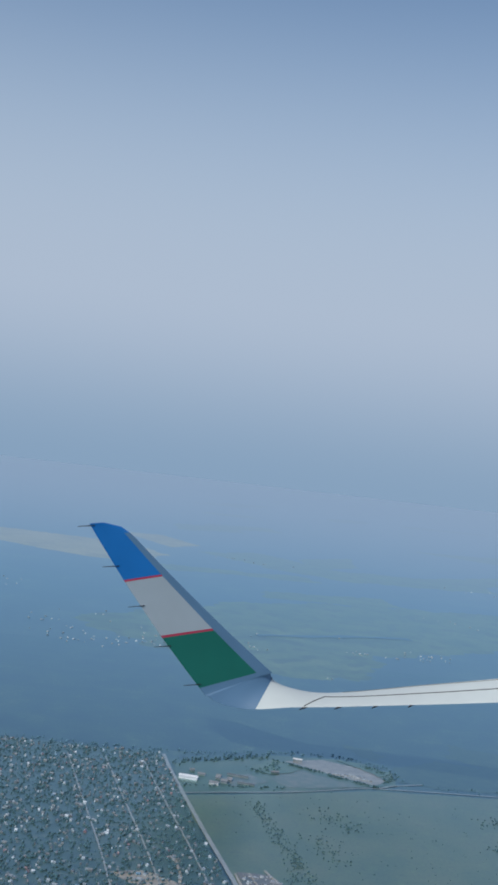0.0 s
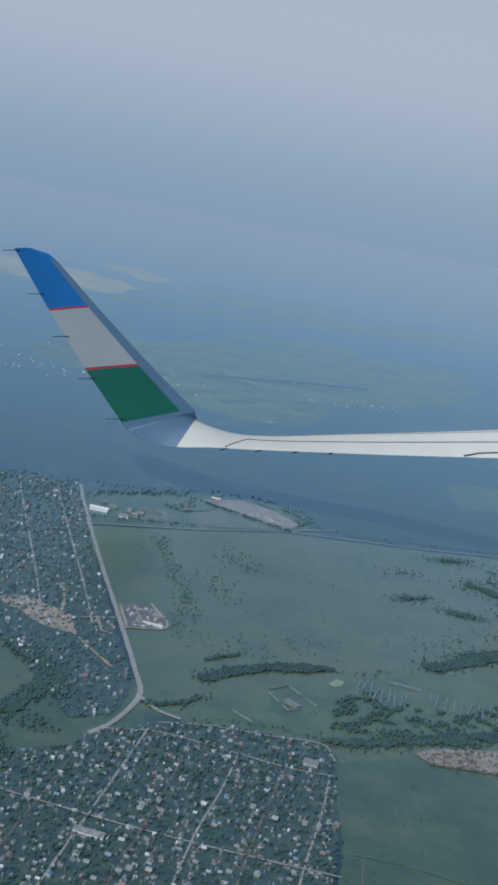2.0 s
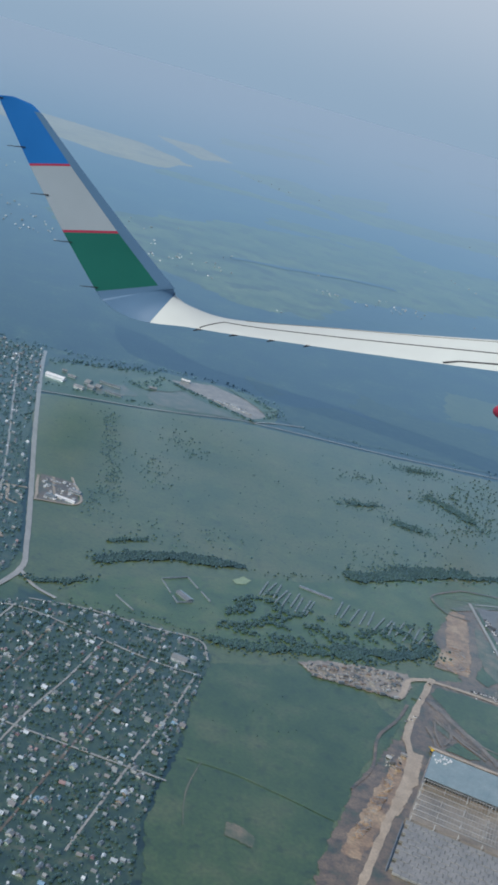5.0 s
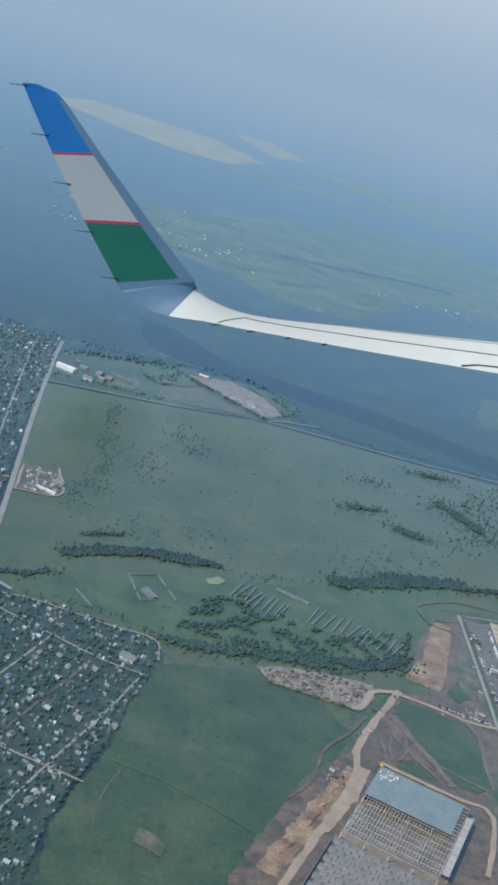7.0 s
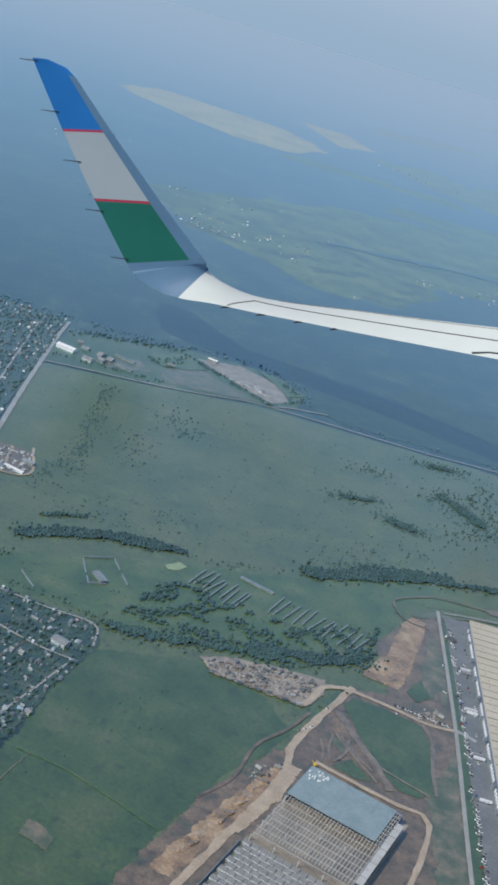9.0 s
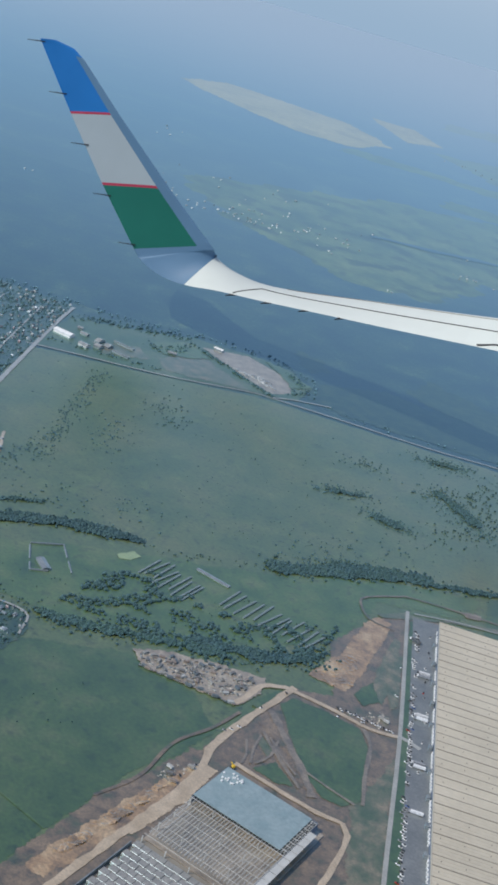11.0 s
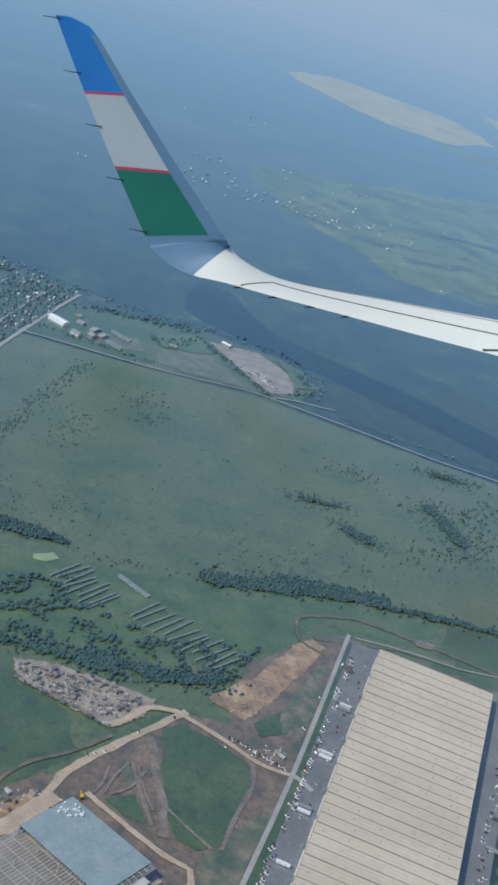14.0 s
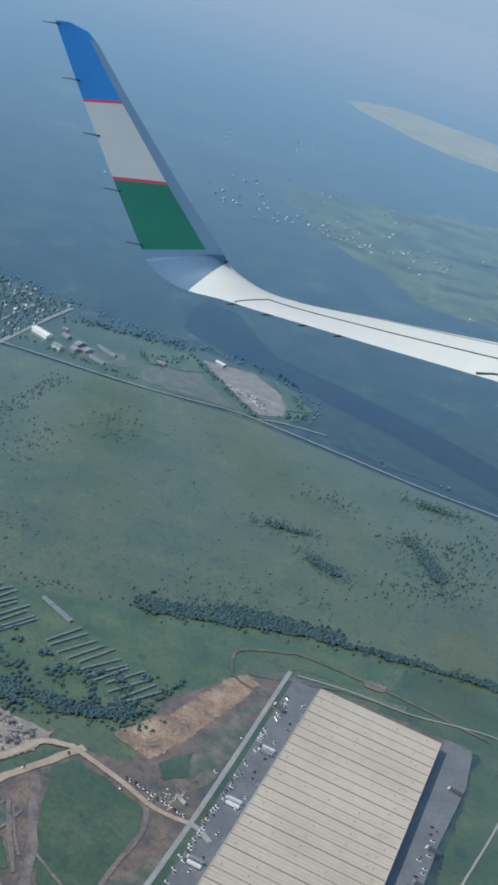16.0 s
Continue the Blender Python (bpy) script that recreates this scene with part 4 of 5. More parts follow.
hall(37.5, 515.4, -18, 16, 1.6, 0.5, M_RUIN, M_RUIN, "long low grey greenhouse in the grass", "greenhouse")
for x, y, w, d, turn in ((-112, 748, 5, 3, -14), (-101, 745, 3, 7, -14), (-94, 741, 3, 6, -14), (-88, 752, 14, 1.6, -14), (-84, 735, 11, 1.8, -14), (-118, 756, 3, 3, 10), (-62, 768, 5, 3, 10)):
    hall(x, y, turn, w, d, 1.1, M_RUIN, M_PALE if w < 6 else M_RUIN, "low grey works shed in the yard", "works_shed")
ruin = thing("ruined_enclosure", "low broken grey walls of an old farmyard in the grass", "wall")
for (x0, y0), (x1, y1) in (((-33.4, 489), (-22.2, 497)), ((-22.2, 497), (-17, 488)), ((-15.5, 485.5), (-11.1, 478)), ((-33, 487.5), (-28.6, 477)), ((-27.5, 474.5), (-25.2, 469.3)), ((-25, 469.5), (-19, 473)), ((-51, 462), (-42.4, 452))):
    run, ang = math.hypot(x1 - x0, y1 - y0), math.atan2(y1 - y0, x1 - x0)
    bm = bmesh.new()
    box(bm, 0, run, -0.28, 0.28, 0.1, 0.75, bevel=0.08, m=Matrix.Translation((x0, y0, 0)) @ Matrix.Rotation(ang, 4, "Z"))
    part("wall_run", bm, M_RUIN, ruin)
# allotment rows: long narrow weathered sheds
row = thing("shed_row", "long narrow weathered row of allotment sheds", "shed", "allotment rows")
for i in range(9):
    y, z = i * 1.9 - 8.6, 0.5 + 0.1 * (i % 2)
    part("shed_wall", boxed((-0.34, 0.34, y, y + 1.75, 0.1, z)), M_OLDROOF, row)
    part("shed_roof", boxed((-0.42, 0.42, y - 0.05, y + 1.8, z, z + 0.1)), M_OLDROOF, row)
first = True
for cx, cy, count, step_x, step_y, turn in ((13, 507, 9, 2.7, -1.3, -18), (48, 503, 12, 3.5, -0.6, -18)):
    for i in range(count):
        m = pose(cx + step_x * i + rng.uniform(-0.9, 0.9), cy + step_y * i + rng.uniform(-2.5, 2.5), 0.05, 0, 0, turn + rng.uniform(-5, 5))
        if first:
            row.matrix_world, first = m, False
        else:
            copy_thing(row, m)

# ---- the large warehouse ----
WH_TURN, WH_W, WH_L, WH_H = 5.2, 45.0, 190.0, 4.0
warehouse = thing("warehouse", "huge warehouse with cream ribbed roof and blue-grey walls", "warehouse", at=pose(131, 542, 0, 0, 0, WH_TURN))
part("wall", boxed((0, WH_W, -WH_L, 0, 0.2, WH_H)), M_WHWALL, warehouse)
for x0, x1, y0, y1 in ((-0.25, 0.05, -WH_L, 0.2), (WH_W - 0.05, WH_W + 0.25, -WH_L, 0.2), (-0.25, WH_W + 0.25, 0.0, 0.3)):
    part("parapet", boxed((x0, x1, y0, y1, WH_H - 0.5, WH_H + 0.3)), M_WHROOF, warehouse)
PITCH = 1.76
bm = bmesh.new()
prof = [(0.0, 0.0), (0.06, 0.14), (0.8, 0.17), (0.85, 0.22), (0.9, 0.17), (PITCH - 0.18, 0.14), (PITCH - 0.12, 0.0)]
a = [bm.verts.new((0.05, -y, WH_H + z)) for y, z in prof]
b = [bm.verts.new((WH_W - 0.05, -y, WH_H + z)) for y, z in prof]
for i in range(len(prof) - 1):
    bm.faces.new((a[i], b[i], b[i + 1], a[i + 1]))
bm.faces.new(a)
bm.faces.new(b[::-1])
panel = part("roof_panel", bm, M_WHROOF, warehouse)
seam = part("roof_seam", boxed((0.05, WH_W - 0.05, -0.22, 0.22, WH_H, WH_H + 0.3)), M_SEAM, warehouse, "dark drainage seam")
bay_seam = part("bay_seam", boxed((0.05, WH_W - 0.05, -0.15, 0.13, WH_H, WH_H + 0.26)), M_SEAM, warehouse, "weathered bay joint")
vent = part("roof_vent", boxed((-0.15, 0.15, -0.18, 0.18, WH_H + 0.1, WH_H + 0.45), bevel=0.04), M_SEAM, warehouse, "small dark roof vent")


def again(ob, x, y, z=0.0):
    c = ob.copy()
    scene.collection.objects.link(c)
    c.location = (x, y, z)
    return c


rng = random.Random(41)
rows_n = int(WH_L / PITCH)
for i in range(1, rows_n):
    again(panel, 0, -PITCH * i)
    if i % 9 == 0:
        again(seam, 0, -PITCH * i)
    elif i % 3 == 0:
        again(bay_seam, 0, -PITCH * i)
    for x in (3, 11, 20, 30, 38.5, 41) if i % 3 == 1 else ():
        if rng.random() < 0.6:
            again(vent, x + rng.uniform(-1, 1), -PITCH * i - rng.choice((0.3, 0.85, 1.3)))
seam.location = (0, -PITCH * rows_n, 0)
bay_seam.location = (0, -PITCH * (rows_n + 0.4), 0)
vent.location = (5, -1.6, 0)
door = part("dock_door", boxed((-0.45, -0.02, -0.55, 0.55, 0.3, 1.7), bevel=0.06), M_TRIM, warehouse, "white loading dock door")
door.location = (0, -4, 0)
for i in range(1, 84):
    if i % 13 not in (0, 1):
        again(door, 0, -4 - 2.2 * i)
for i in range(12):
    d = part("dock_porch", boxed((-1.7, -0.3, -1.0, 1.0, 0.3, 1.9), bevel=0.1), M_RUIN, warehouse) if i == 0 else again(d0, 0, -16 - 15.0 * i)
    if i == 0:
        d0 = d
        d0.location = (0, -16, 0)

# ---- the half-built hall ----
SITE = pose(77, 393, 0, 0, 0, -17.0)
hall_ob = thing("unfinished_hall", "half-built steel hall with pale blue roof sheets", "building", at=SITE)
BW, BB, BF = 36.0, 20.5, 45.0
part("floor_slab", boxed((-0.5, BW + 0.5, -BF, 0.4, 0.25, 0.6)), M_YARD, hall_ob, "bare dusty floor between columns")
sheet = part("roof_sheet", boxed((0, 2.085, -BB, 0, 3.6, 3.78)), M_BLUE, hall_ob, "pale blue roof sheet")
for i in range(1, 15):
    again(sheet, 2.1 * i, 0, 0.008 * (i % 2))
bare = part("roof_truss", boxed((-0.07, 0.07, -BB, -0.3, 3.4, 3.6), (-0.05, 0.05, -BB, -0.3, 2.75, 2.85)), M_STEEL, hall_ob)
bare.location = (32.0, 0, 0)
for i in range(1, 3):
    again(bare, 32.0 + 0.8 * i, 0)
tie = part("purlin", boxed((31.5, 33.6, -0.06, 0.06, 3.62, 3.76)), M_STEEL, hall_ob)
tie.location = (0, -1, 0)
for i in range(1, 9):
    again(tie, 0, -1 - 2.3 * i)
part("wall", boxed((0, 33.6, -0.2, 0, 0.6, 3.6), (-0.2, 0, -BB, 0, 0.6, 3.6), (33.6, 33.8, -BF + 4, 0, 0.6, 3.3)), M_WHWALL, hall_ob)
truss = part("roof_truss", boxed((-0.07, 0.07, -BF + 0.4, -BB - 0.02, 3.4, 3.6), (-0.05, 0.05, -BF + 0.4, -BB - 0.02, 2.75, 2.85)), M_STEEL, hall_ob)
truss.location = (0.6, 0, 0)
for i in range(1, 30):
    again(truss, 0.6 + 1.13 * i, 0)
purlin = part("purlin", boxed((0, 33.6, -0.045, 0.045, 3.62, 3.74)), M_STEEL, hall_ob)
purlin.location = (0, -BB - 1.4, 0)
for i in range(1, 8):
    again(purlin, 0, -BB - 1.4 - 3.5 * i)
column = part("column", boxed((-0.12, 0.12, -0.12, 0.12, 0.6, 3.4)), M_STEEL, hall_ob)
column.location = (0.2, -BB - 2, 0)
for i in range(5):
    for j in range(4):
        again(column, 0.2 + 8.3 * i, -BB - 1 - 8.6 * j)
canopy = part("canopy_panel", boxed((33.8, 36.2, -3.9, 0, 3.3, 3.5)), M_STEEL, hall_ob, "pale steel canopy panel")
canopy.location = (0, -BF + 6, 0)
for i in range(1, 9):
    again(canopy, 0, -BF + 6 + 4.2 * i, 0.04 * (i % 2))
slab = thing("concrete_deck", "jointed pale concrete deck of the building site", "building deck", at=SITE)
tile = part("slab_panel", boxed((0.06, 2.7, 0.06, 2.6, 0.3, 1.25), bevel=0.05), M_CONCRETE, slab)
tile.location = (-1, -BF - 5.2, 0)
for i in range(13):
    for j in range(12):
        if (i, j) != (0, 0):
            again(tile, 2.76 * i + 1.3 * (j % 2) - 1, -BF - 5.2 - 2.66 * j, rng.uniform(-0.1, 0.08))
# low strip standing in for the wall's shadow in the gap
part("deck_wall", boxed((-1.4, BW + 1.4, -BF - 2.4, -BF - 0.6, 0.3, 0.9)), M_SEAM, slab, "low dark strip coloured as wall shadow between hall and deck")
part("parapet_rail", boxed((-1.9, -1.6, -BF - 34, -BF - 4.6, 0.3, 1.5)), M_RUIN, slab)

# ---- vehicles ----
lorry = thing("lorry", "parked articulated lorry with box trailer", "lorry", "parked lorries")
part("trailer", boxed((-0.42, 0.42, -2.2, 2.2, 0.42, 1.35), bevel=0.04), M_TRUCK, lorry)
cab = part("cab", boxed((-0.4, 0.4, 2.35, 3.05, 0.25, 1.1), bevel=0.08), M_TRUCK, lorry)
part("windscreen", boxed((-0.34, 0.34, 3.04, 3.08, 0.68, 1.0)), M_GLASS, cab)
for y in (-1.7, -1.2, 2.5):
    part("wheel", boxed((-0.42, 0.42, y - 0.17, y + 0.17, 0.0, 0.34), bevel=0.05), M_TYRE, lorry)
car = thing("car", "parked car with dark glazed cabin", "car", "parked cars")
part("body", boxed((-0.31, 0.31, -0.75, 0.75, 0.1, 0.32), bevel=0.05), M_TRUCK, car)
part("cabin", boxed((-0.27, 0.27, -0.45, 0.3, 0.32, 0.5), bevel=0.06), M_GLASS, car)
box_van = thing("container", "stacked steel container or van body", "container", "scrap yard clutter")
part("shell", boxed((-0.5, 0.5, -1.1, 1.1, 0.05, 0.95), bevel=0.04), M_JUNK, box_van)
part("door", boxed((-0.45, 0.45, 1.1, 1.13, 0.12, 0.88)), M_RUIN, box_van)
wreck = thing("scrap_car", "faded dusty car parked in the scrap yard", "car", "scrap yard clutter")
part("body", boxed((-0.31, 0.31, -0.75, 0.75, 0.02, 0.3), bevel=0.05), M_JUNK, wreck)
part("cabin", boxed((-0.27, 0.27, -0.45, 0.3, 0.3, 0.48), bevel=0.06), M_JUNK, wreck)
used = set()


def put(ob, x, y, turn, z=0.36):
    m = pose(x, y, z, 0, 0, turn)
    if ob.name in used:
        return copy_thing(ob, m)
    used.add(ob.name)
    ob.matrix_world = m
    return ob


rng = random.Random(51)
base = pose(131, 542, 0, 0, 0, WH_TURN)


def yard(lx, ly):
    p = base @ Vector((lx, ly, 0))
    return p.x, p.y


for i in range(60):
    if rng.random() < 0.03:
        put(lorry, *yard(-8.6 + rng.uniform(-0.3, 0.3), -8 - 2.9 * i), WH_TURN + 62 + rng.uniform(-4, 4))
    elif rng.random() < 0.8:
        put(car, *yard(-8.8 + rng.uniform(-0.8, 0.8), -8 - 2.9 * i), WH_TURN + 70 + rng.uniform(-8, 8))
        put(car, *yard(-8.2 + rng.uniform(-0.8, 0.8), -9.4 - 2.9 * i), WH_TURN + 70 + rng.uniform(-8, 8))
for y in (-41, -43.2, -72, -74.3, -103, -105, -131):
    put(lorry, *yard(-4.6, y), WH_TURN + 90)
for i in range(14):
    put(car, *yard(-3.5 + rng.uniform(-1.5, 1), rng.uniform(-120, -5)), WH_TURN + rng.uniform(-20, 20))
for i in range(34):
    put(car, *yard(WH_W + 8 + rng.uniform(-1.6, 1.6), -40 - 2.4 * i + rng.uniform(-0.7, 0.7)), WH_TURN + 90 + rng.uniform(-12, 12))
for y in (-18, -52, -70, -86):
    put(lorry, *yard(WH_W + 10.5, y), WH_TURN + 80)
LOT = [(29, 442), (38, 447), (60, 453), (72, 454), (70, 438), (56, 435), (35, 437)]
for x, y in scatter(LOT, 190, rng):
    put(rng.choice((wreck, wreck, wreck, wreck, box_van)), x, y, rng.uniform(0, 180), 0.31)
for i in range(26):
    t = i / 25
    put(rng.choice((box_van, wreck)), 33 + 36 * t, 434.6 - 1.5 * t + rng.uniform(-0.4, 0.4), 90 + rng.uniform(-25, 25), 0.31)
for i in range(14):
    put(car, 103 + 1.6 * i + rng.uniform(-0.3, 0.3), 455.5 - 0.2 * i + rng.uniform(-0.5, 0.5), rng.uniform(0, 180))
for x, y in ((78, 437), (84, 452), (74, 421), (70, 416), (72, 418), (67, 392), (64, 384), (121, 500), (122, 478), (104, 450), (113, 452)):
    put(car, x, y, rng.uniform(0, 180), 0.42)
for x, y in ((66, 390), (61, 383), (60, 386), (63, 380), (121, 458), (119, 459)):
    put(box_van, x, y, rng.uniform(60, 110), 0.42)
spots = [(x, y, rng.uniform(0.1, 0.4), rng.uniform(0.25, 0.5)) for x, y in scatter(LOT, 330, rng) + scatter([(112, 455), (120, 452), (122, 462), (116, 466)], 30, rng) + scatter([(60, 392), (66, 388), (62, 378), (58, 380)], 40, rng)]
hut_mass("scrap_heaps", spots, M_SCRAP, "dusty brown scrap and crates heaped on sand", "scrap", flat=True)
goods = [SITE @ Vector((x, y, 0)) for x, y in scatter([(0.6, -3), (3, -1), (8, -3), (4, -9), (0.8, -9)], 18, rng)]
stack = thing("pallet_stack", "small pallet stack on the blue roof sheets", "pallet", "roof pallets")
part("load", boxed((-0.25, 0.25, -0.3, 0.3, 0.06, 0.5), bevel=0.03), M_TRIM, stack)
part("pallet", boxed((-0.28, 0.28, -0.33, 0.33, 0.0, 0.06)), M_RUIN, stack)
for p in goods:
    put(stack, p.x, p.y, rng.uniform(0, 90), 3.8)
digger = thing("excavator", "yellow excavator on the haul road", "excavator", at=pose(78, 398, 0.4, 0, 0, 40))
part("track", boxed((-0.6, -0.3, -0.8, 0.8, 0, 0.35), (0.3, 0.6, -0.8, 0.8, 0, 0.35), bevel=0.05), M_TYRE, digger)
part("cab", boxed((-0.5, 0.5, -0.7, 0.5, 0.36, 1.1), bevel=0.08), M_YELLOW, digger)
part("boom", boxed((-0.1, 0.1, 0.4, 2.0, 0.9, 1.1)), M_YELLOW, digger)


# ---- single trees ----
def tree_kind(seed):
    r2 = random.Random(seed)
    ob = thing("tree", "small leafy tree standing alone in grass", "tree", "lone trees")
    bm = bmesh.new()
    bmesh.ops.create_cone(bm, segments=6, radius1=0.13, radius2=0.06, depth=1.4, matrix=Matrix.Translation((0, 0, 0.7)))
    for k in range(3):
        bmesh.ops.create_cone(bm, segments=5, radius1=0.06, radius2=0.02, depth=0.9, matrix=Matrix.Translation((0, 0, 1.2)) @ Euler((radians(38), 0, k * 2.1)).to_matrix().to_4x4() @ Matrix.Translation((0, 0, 0.45)))
    part("trunk", bm, M_BARK, ob)
    bm = bmesh.new()
    for k in range(15):
        a, h = r2.uniform(0, 6.28), r2.uniform(0.9, 2.7)
        rad = r2.uniform(0.1, 0.8) * (1.15 - abs(h - 1.6) * 0.45)
        q = r2.uniform(0.3, 0.55)
        res = bmesh.ops.create_icosphere(bm, subdivisions=1, radius=q)
        for v in res["verts"]:
            v.co = v.co * r2.uniform(0.75, 1.25) + Vector((math.cos(a) * rad, math.sin(a) * rad, h))
    part("crown", bm, M_CROWN, ob)
    return ob


trees = [tree_kind(s) for s in (1, 2, 3)]
rng = random.Random(61)
lone = scatter([(60, 545), (120, 585), (150, 700), (60, 690), (0, 640), (-40, 560)], 60, rng) + scatter([(-14, 430), (30, 445), (40, 460), (-10, 470), (-60, 470)], 50, rng) + scatter([(30, 486), (60, 470), (90, 482), (92, 508), (45, 512)], 60, rng) + scatter([(-10, 420), (20, 425), (30, 380), (-10, 330)], 14, rng)
for i, (x, y) in enumerate(lone):
    m = pose(x, y, 0.05, 0, 0, rng.uniform(0, 360)) @ Matrix.Scale(rng.uniform(0.32, 0.7), 4)
    if i < 3:
        trees[i].matrix_world = m
    else:
        c = copy_thing(trees[i % 3], m)

# ---- the airliner's wing ----
W0, WX, WY = Vector((-241.8825, 807.4867, 148.0440)), Vector((0.3750, 0.0700, 0.0986)), Vector((0.0574, 0.0076, -0.3356))
WXX, WXY = Vector((-0.0683, -0.1701, 0.0369)), Vector((0.0839, 0.0287, 0.0058))
WN = Vector((-0.2514, 0.8883, -0.3846)) * 0.37


def wpx(x, y, d):
    """A place on the wing's gently curved span: along the span, down, and back."""
    return W0 + WX * x + WY * y + WXX * (x * x / 1000) + WXY * (x * y / 1000) + WN * d


# stations from the root to the tip: trailing edge, leading edge, and how far each lies back
STATIONS = [
    ((1260, 684, -62), (1260, 592, 62)), ((882, 600, -62), (882, 530, 62)), ((700, 560, -62), (700, 500, 60)), ((560, 528, -60), (560, 480, 56)),
    ((470, 507, -54), (492, 465, 50)), ((405, 491, -52), (442, 441, 44)), ((358, 481, -40), (416, 422, 34)), ((325, 470, -30), (408, 411, 26)),
    ((295, 452, -22), (405, 405, 20)), ((274, 430, -15), (402, 402, 16)), ((262, 408, -10), (400, 399, 12)), ((208, 287, 0), (326, 296, 4)),
    ((153, 157, 6), (237, 163, 2)), ((110, 50, 10), (176, 66, 6)), ((103, 32, 10), (158, 45, 8)), ((100, 26, 10), (128, 30, 9)),
]


def station(s):
    i = min(int(s), len(STATIONS) - 2)
    t = s - i
    out = []
    for k in (0, 1):
        p = [Vector(STATIONS[min(max(j, 0), len(STATIONS) - 1)][k]) for j in (i - 1, i, i + 1, i + 2)]
        lin = p[1].lerp(p[2], t)
        cat = 0.5 * (2 * p[1] + (p[2] - p[0]) * t + (2 * p[0] - 5 * p[1] + 4 * p[2] - p[3]) * t * t + (3 * p[1] - p[0] - 3 * p[2] + p[3]) * t ** 3)
        out.append(cat if 2 <= i <= 9 else lin)
    return out


def wing_point(s, c, side=0.0):
    te, le = station(s)
    p = te.lerp(le, c)
    fat = (18 if s < 6 else max(4.0, 18 - (s - 6) * 2.0)) * (max(c * (1 - c), 0) * 4) ** 0.6 * (0.55 + 0.6 * c)
    up = Vector((0, -0.75, -0.5)) if s < 5 else Vector((0, -0.75, -0.5)).lerp(Vector((0.25, 0, -1)), min(1, (s - 5) / 5))
    q = p + up * (fat * 0.5 * side)
    return wpx(q.x, q.y, q.z)


wing = thing("airliner_wing", "white airliner wing with upturned blue, white and green winglet", "airplane wing")


def wing_part(name, s0, s1, c0, c1, material, label="", ns=12, nc=8, lift=0.0):
    bm = bmesh.new()
    top, low = [], []
    for i in range(ns + 1):
        s = s0 + (s1 - s0) * i / ns
        top.append([bm.verts.new(wing_point(s, c0 + (c1 - c0) * j / nc, 1 + lift)) for j in range(nc + 1)])
        low.append([bm.verts.new(wing_point(s, c0 + (c1 - c0) * j / nc, -1 - lift) + WN * 1.0) for j in range(nc + 1)])
    for g in (top, low):
        for i in range(ns):
            for j in range(nc):
                bm.faces.new((g[i][j], g[i + 1][j], g[i + 1][j + 1], g[i][j + 1]))
    for i in range(ns):
        bm.faces.new((top[i][0], low[i][0], low[i + 1][0], top[i + 1][0]))
        bm.faces.new((top[i][nc], top[i + 1][nc], low[i + 1][nc], low[i][nc]))
    for j in range(nc):
        bm.faces.new((top[0][j], top[0][j + 1], low[0][j + 1], low[0][j]))
        bm.faces.new((top[ns][j], low[ns][j], low[ns][j + 1], top[ns][j + 1]))
    ob = part(name, bm, material, wing, label)
    for poly in ob.data.polygons:
        poly.use_smooth = True
    ob.data.set_sharp_from_angle(angle=radians(50))
    return ob


skin = wing_part("wing_panel", 0, 6.3, 0, 1, M_WING, "white upper wing skin", ns=44, nc=12)
# root begins where sunlight ends on the wing; its shade is painted
wing_part("winglet_root", 6.3, 10, 0, 1, M_WINGGREY_SHADE, "curved winglet root, grey with shade painted in", ns=24, nc=12)
for name, s0, s1, mat, label in (("green_band", 10, 10.985, M_WINGGREEN, "deep green band"), ("red_line", 10.985, 11.025, M_WINGRED, "thin red line"), ("white_band", 11.025, 11.985, M_WINGWHITE_SHADE, "white band"),
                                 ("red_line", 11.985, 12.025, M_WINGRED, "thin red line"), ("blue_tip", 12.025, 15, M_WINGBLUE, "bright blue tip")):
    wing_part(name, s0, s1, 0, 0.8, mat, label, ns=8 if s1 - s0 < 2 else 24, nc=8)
wing_part("leading_edge", 10, 13.2, 0.8, 1, M_WINGGREY_SHADE, "leading edge, grey with shade painted in", ns=24, nc=5)
wing_part("leading_tip", 13.2, 15, 0.8, 1, M_WINGBLUE, "bright blue leading tip", ns=12, nc=5)


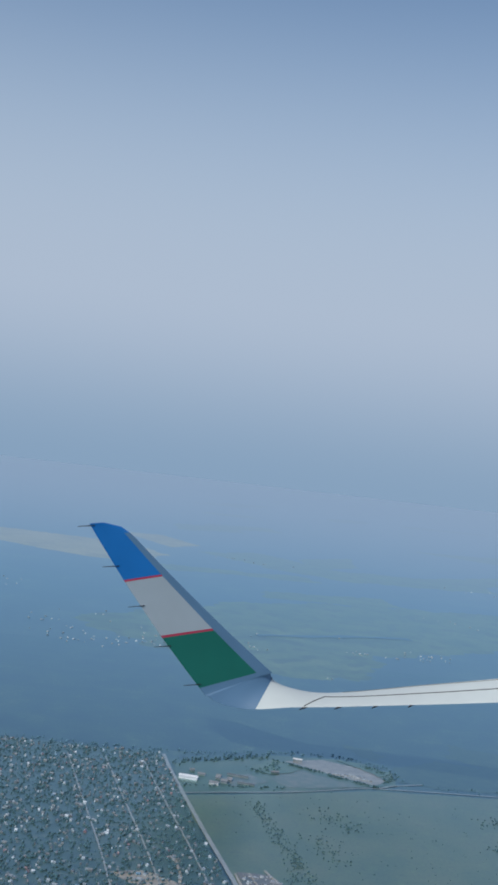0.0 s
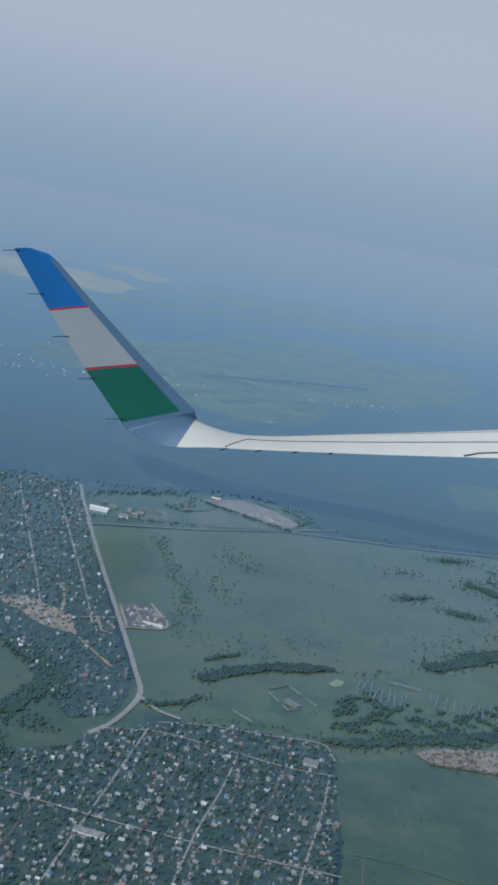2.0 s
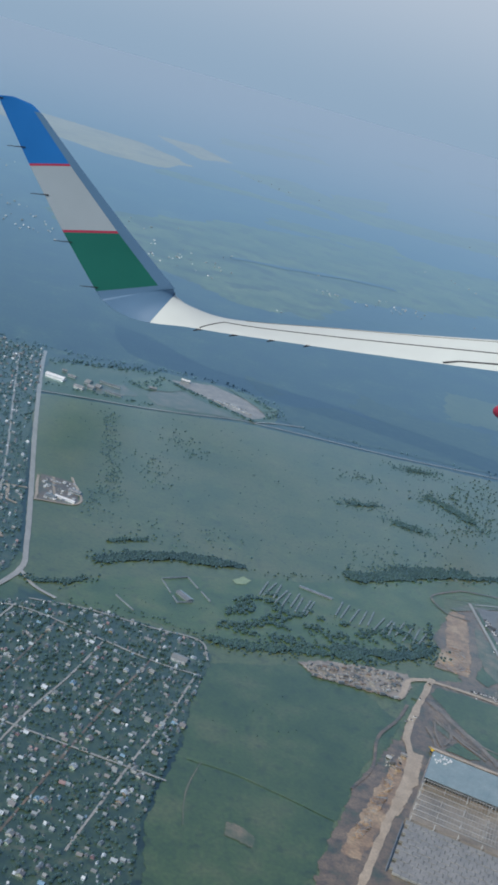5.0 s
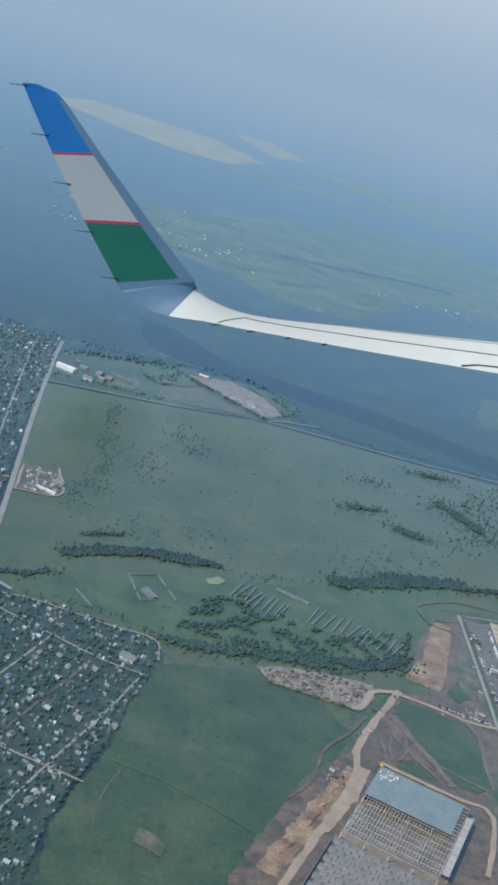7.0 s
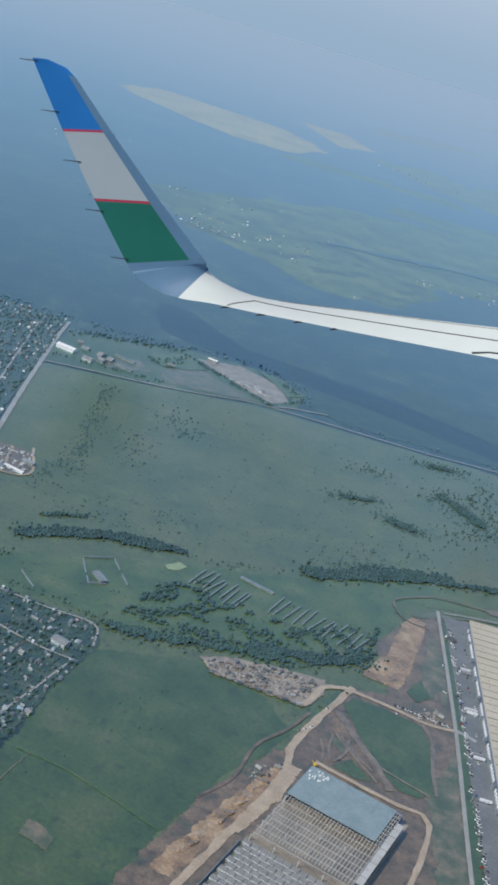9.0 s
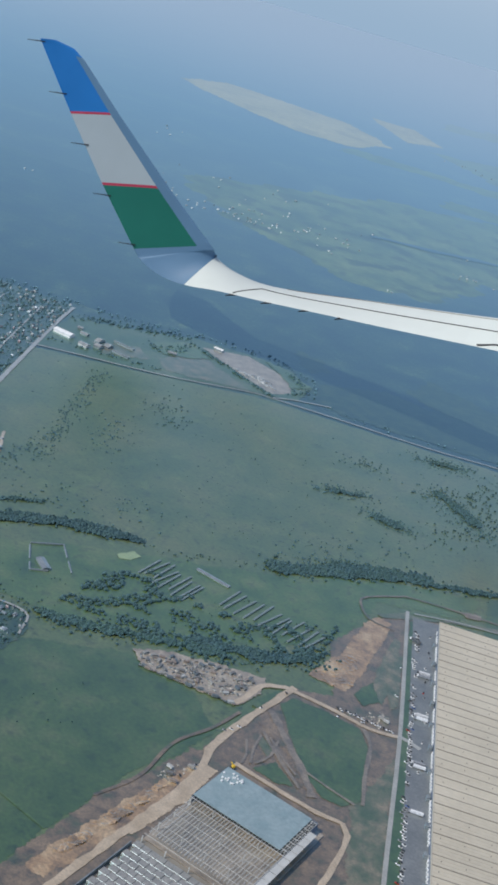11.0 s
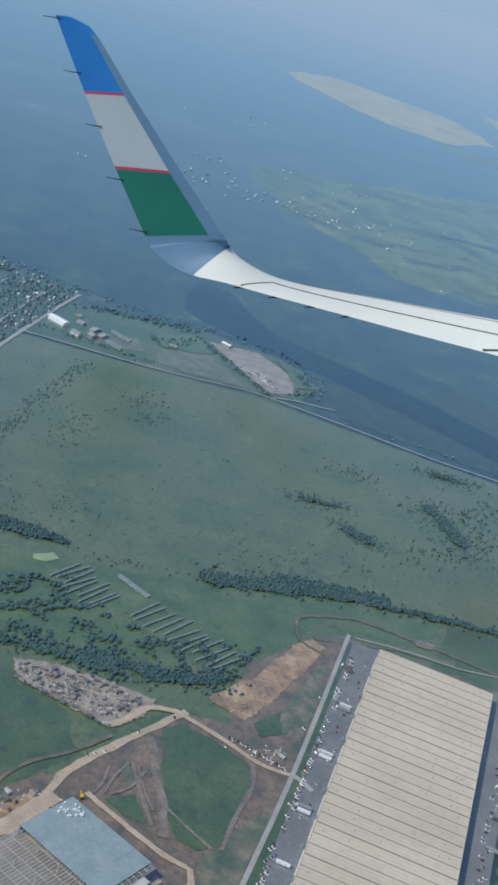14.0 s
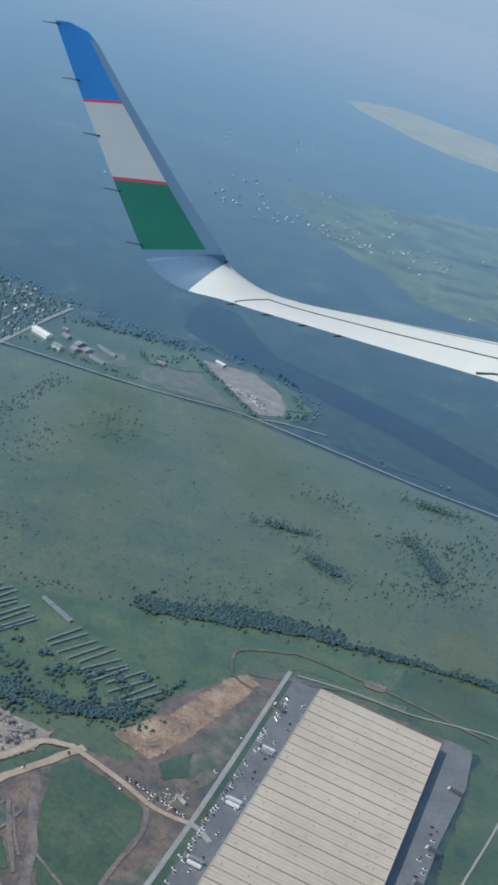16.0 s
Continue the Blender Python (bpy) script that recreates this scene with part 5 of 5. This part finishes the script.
def wing_line(name, pts, width, material, label=""):
    """A narrow raised line on the wing skin, through (station, chord) points."""
    bm = bmesh.new()
    prev = None
    for (s0, c0), (s1, c1) in zip(pts, pts[1:]):
        k = max(2, int(abs(s1 - s0) * 8))
        for i in range(k + 1):
            t = i / k
            s, c = s0 + (s1 - s0) * t, c0 + (c1 - c0) * t
            p = wing_point(s, c, 1.03)
            up = (wing_point(s, c + 0.02, 1.03) - p).normalized() * width
            lift = (wing_point(s, c, 1.4) - p).normalized() * 0.25
            rowv = [bm.verts.new(p + lift), bm.verts.new(p + up + lift), bm.verts.new(p + up - lift), bm.verts.new(p - lift)]
            if prev:
                for j in range(4):
                    bm.faces.new((prev[j], prev[(j + 1) % 4], rowv[(j + 1) % 4], rowv[j]))
            prev = rowv
    return part(name, bm, material, skin, label)


wing_line("aileron_seam", [(4.6, 0.02), (3.9, 0.5), (3, 0.47), (2, 0.44), (1, 0.46), (0, 0.46)], 0.8, M_DARK, "dark aileron seam")
wing_line("slat_seam", [(3.2, 0.88), (2, 0.86), (1, 0.84), (0, 0.84)], 0.5, M_SEAM, "thin slat seam")
wing_line("flap_gap", [(1.2, 0.01), (1.02, 0.1), (0.8, 0.16), (0.4, 0.17)], 1.4, M_DARK, "dark wedge-shaped flap gap")
wing_line("winglet_seam", [(6.6, 0.99), (6.4, 0.9)], 1.6, M_DARK, "dark joint at the winglet root")


def rod(name, a, b, r0, r1, material, label=""):
    bm = bmesh.new()
    d = b - a
    bmesh.ops.create_cone(bm, segments=8, radius1=r0, radius2=r1, depth=d.length, cap_ends=True, matrix=Matrix.Translation((a + b) / 2) @ d.to_track_quat("Z", "Y").to_matrix().to_4x4())
    return part(name, bm, material, wing, label, smooth=True)


for x, y, d in ((101, 30, 9), (138, 122, 6), (176, 214, 2), (214, 307, -3), (256, 399, -11)):
    rod("static_wick", wpx(x + 8, y + 2, d), wpx(x - 22, y - 3, d + 2), 0.4, 0.2, M_DARK, "thin dark static wick")
for s in (4.5, 3.67, 2.99, 2.5):
    rod("hinge_fairing", wing_point(s, 0.1, -0.6), wing_point(s, 0.0, 0) + WX * -16 + WY * 1.2, 1.0, 0.3, M_DARK, "small dark hinge fairing")
bm = bmesh.new()
bmesh.ops.create_icosphere(bm, subdivisions=3, radius=1.0)
for v in bm.verts:
    v.co = wpx(955 + v.co.x * 40, 690 + v.co.y * 20 + v.co.x * 6, -80 + v.co.z * 30)
part("flap_fairing", bm, M_WINGRED, wing, "rounded red flap track fairing", smooth=True)
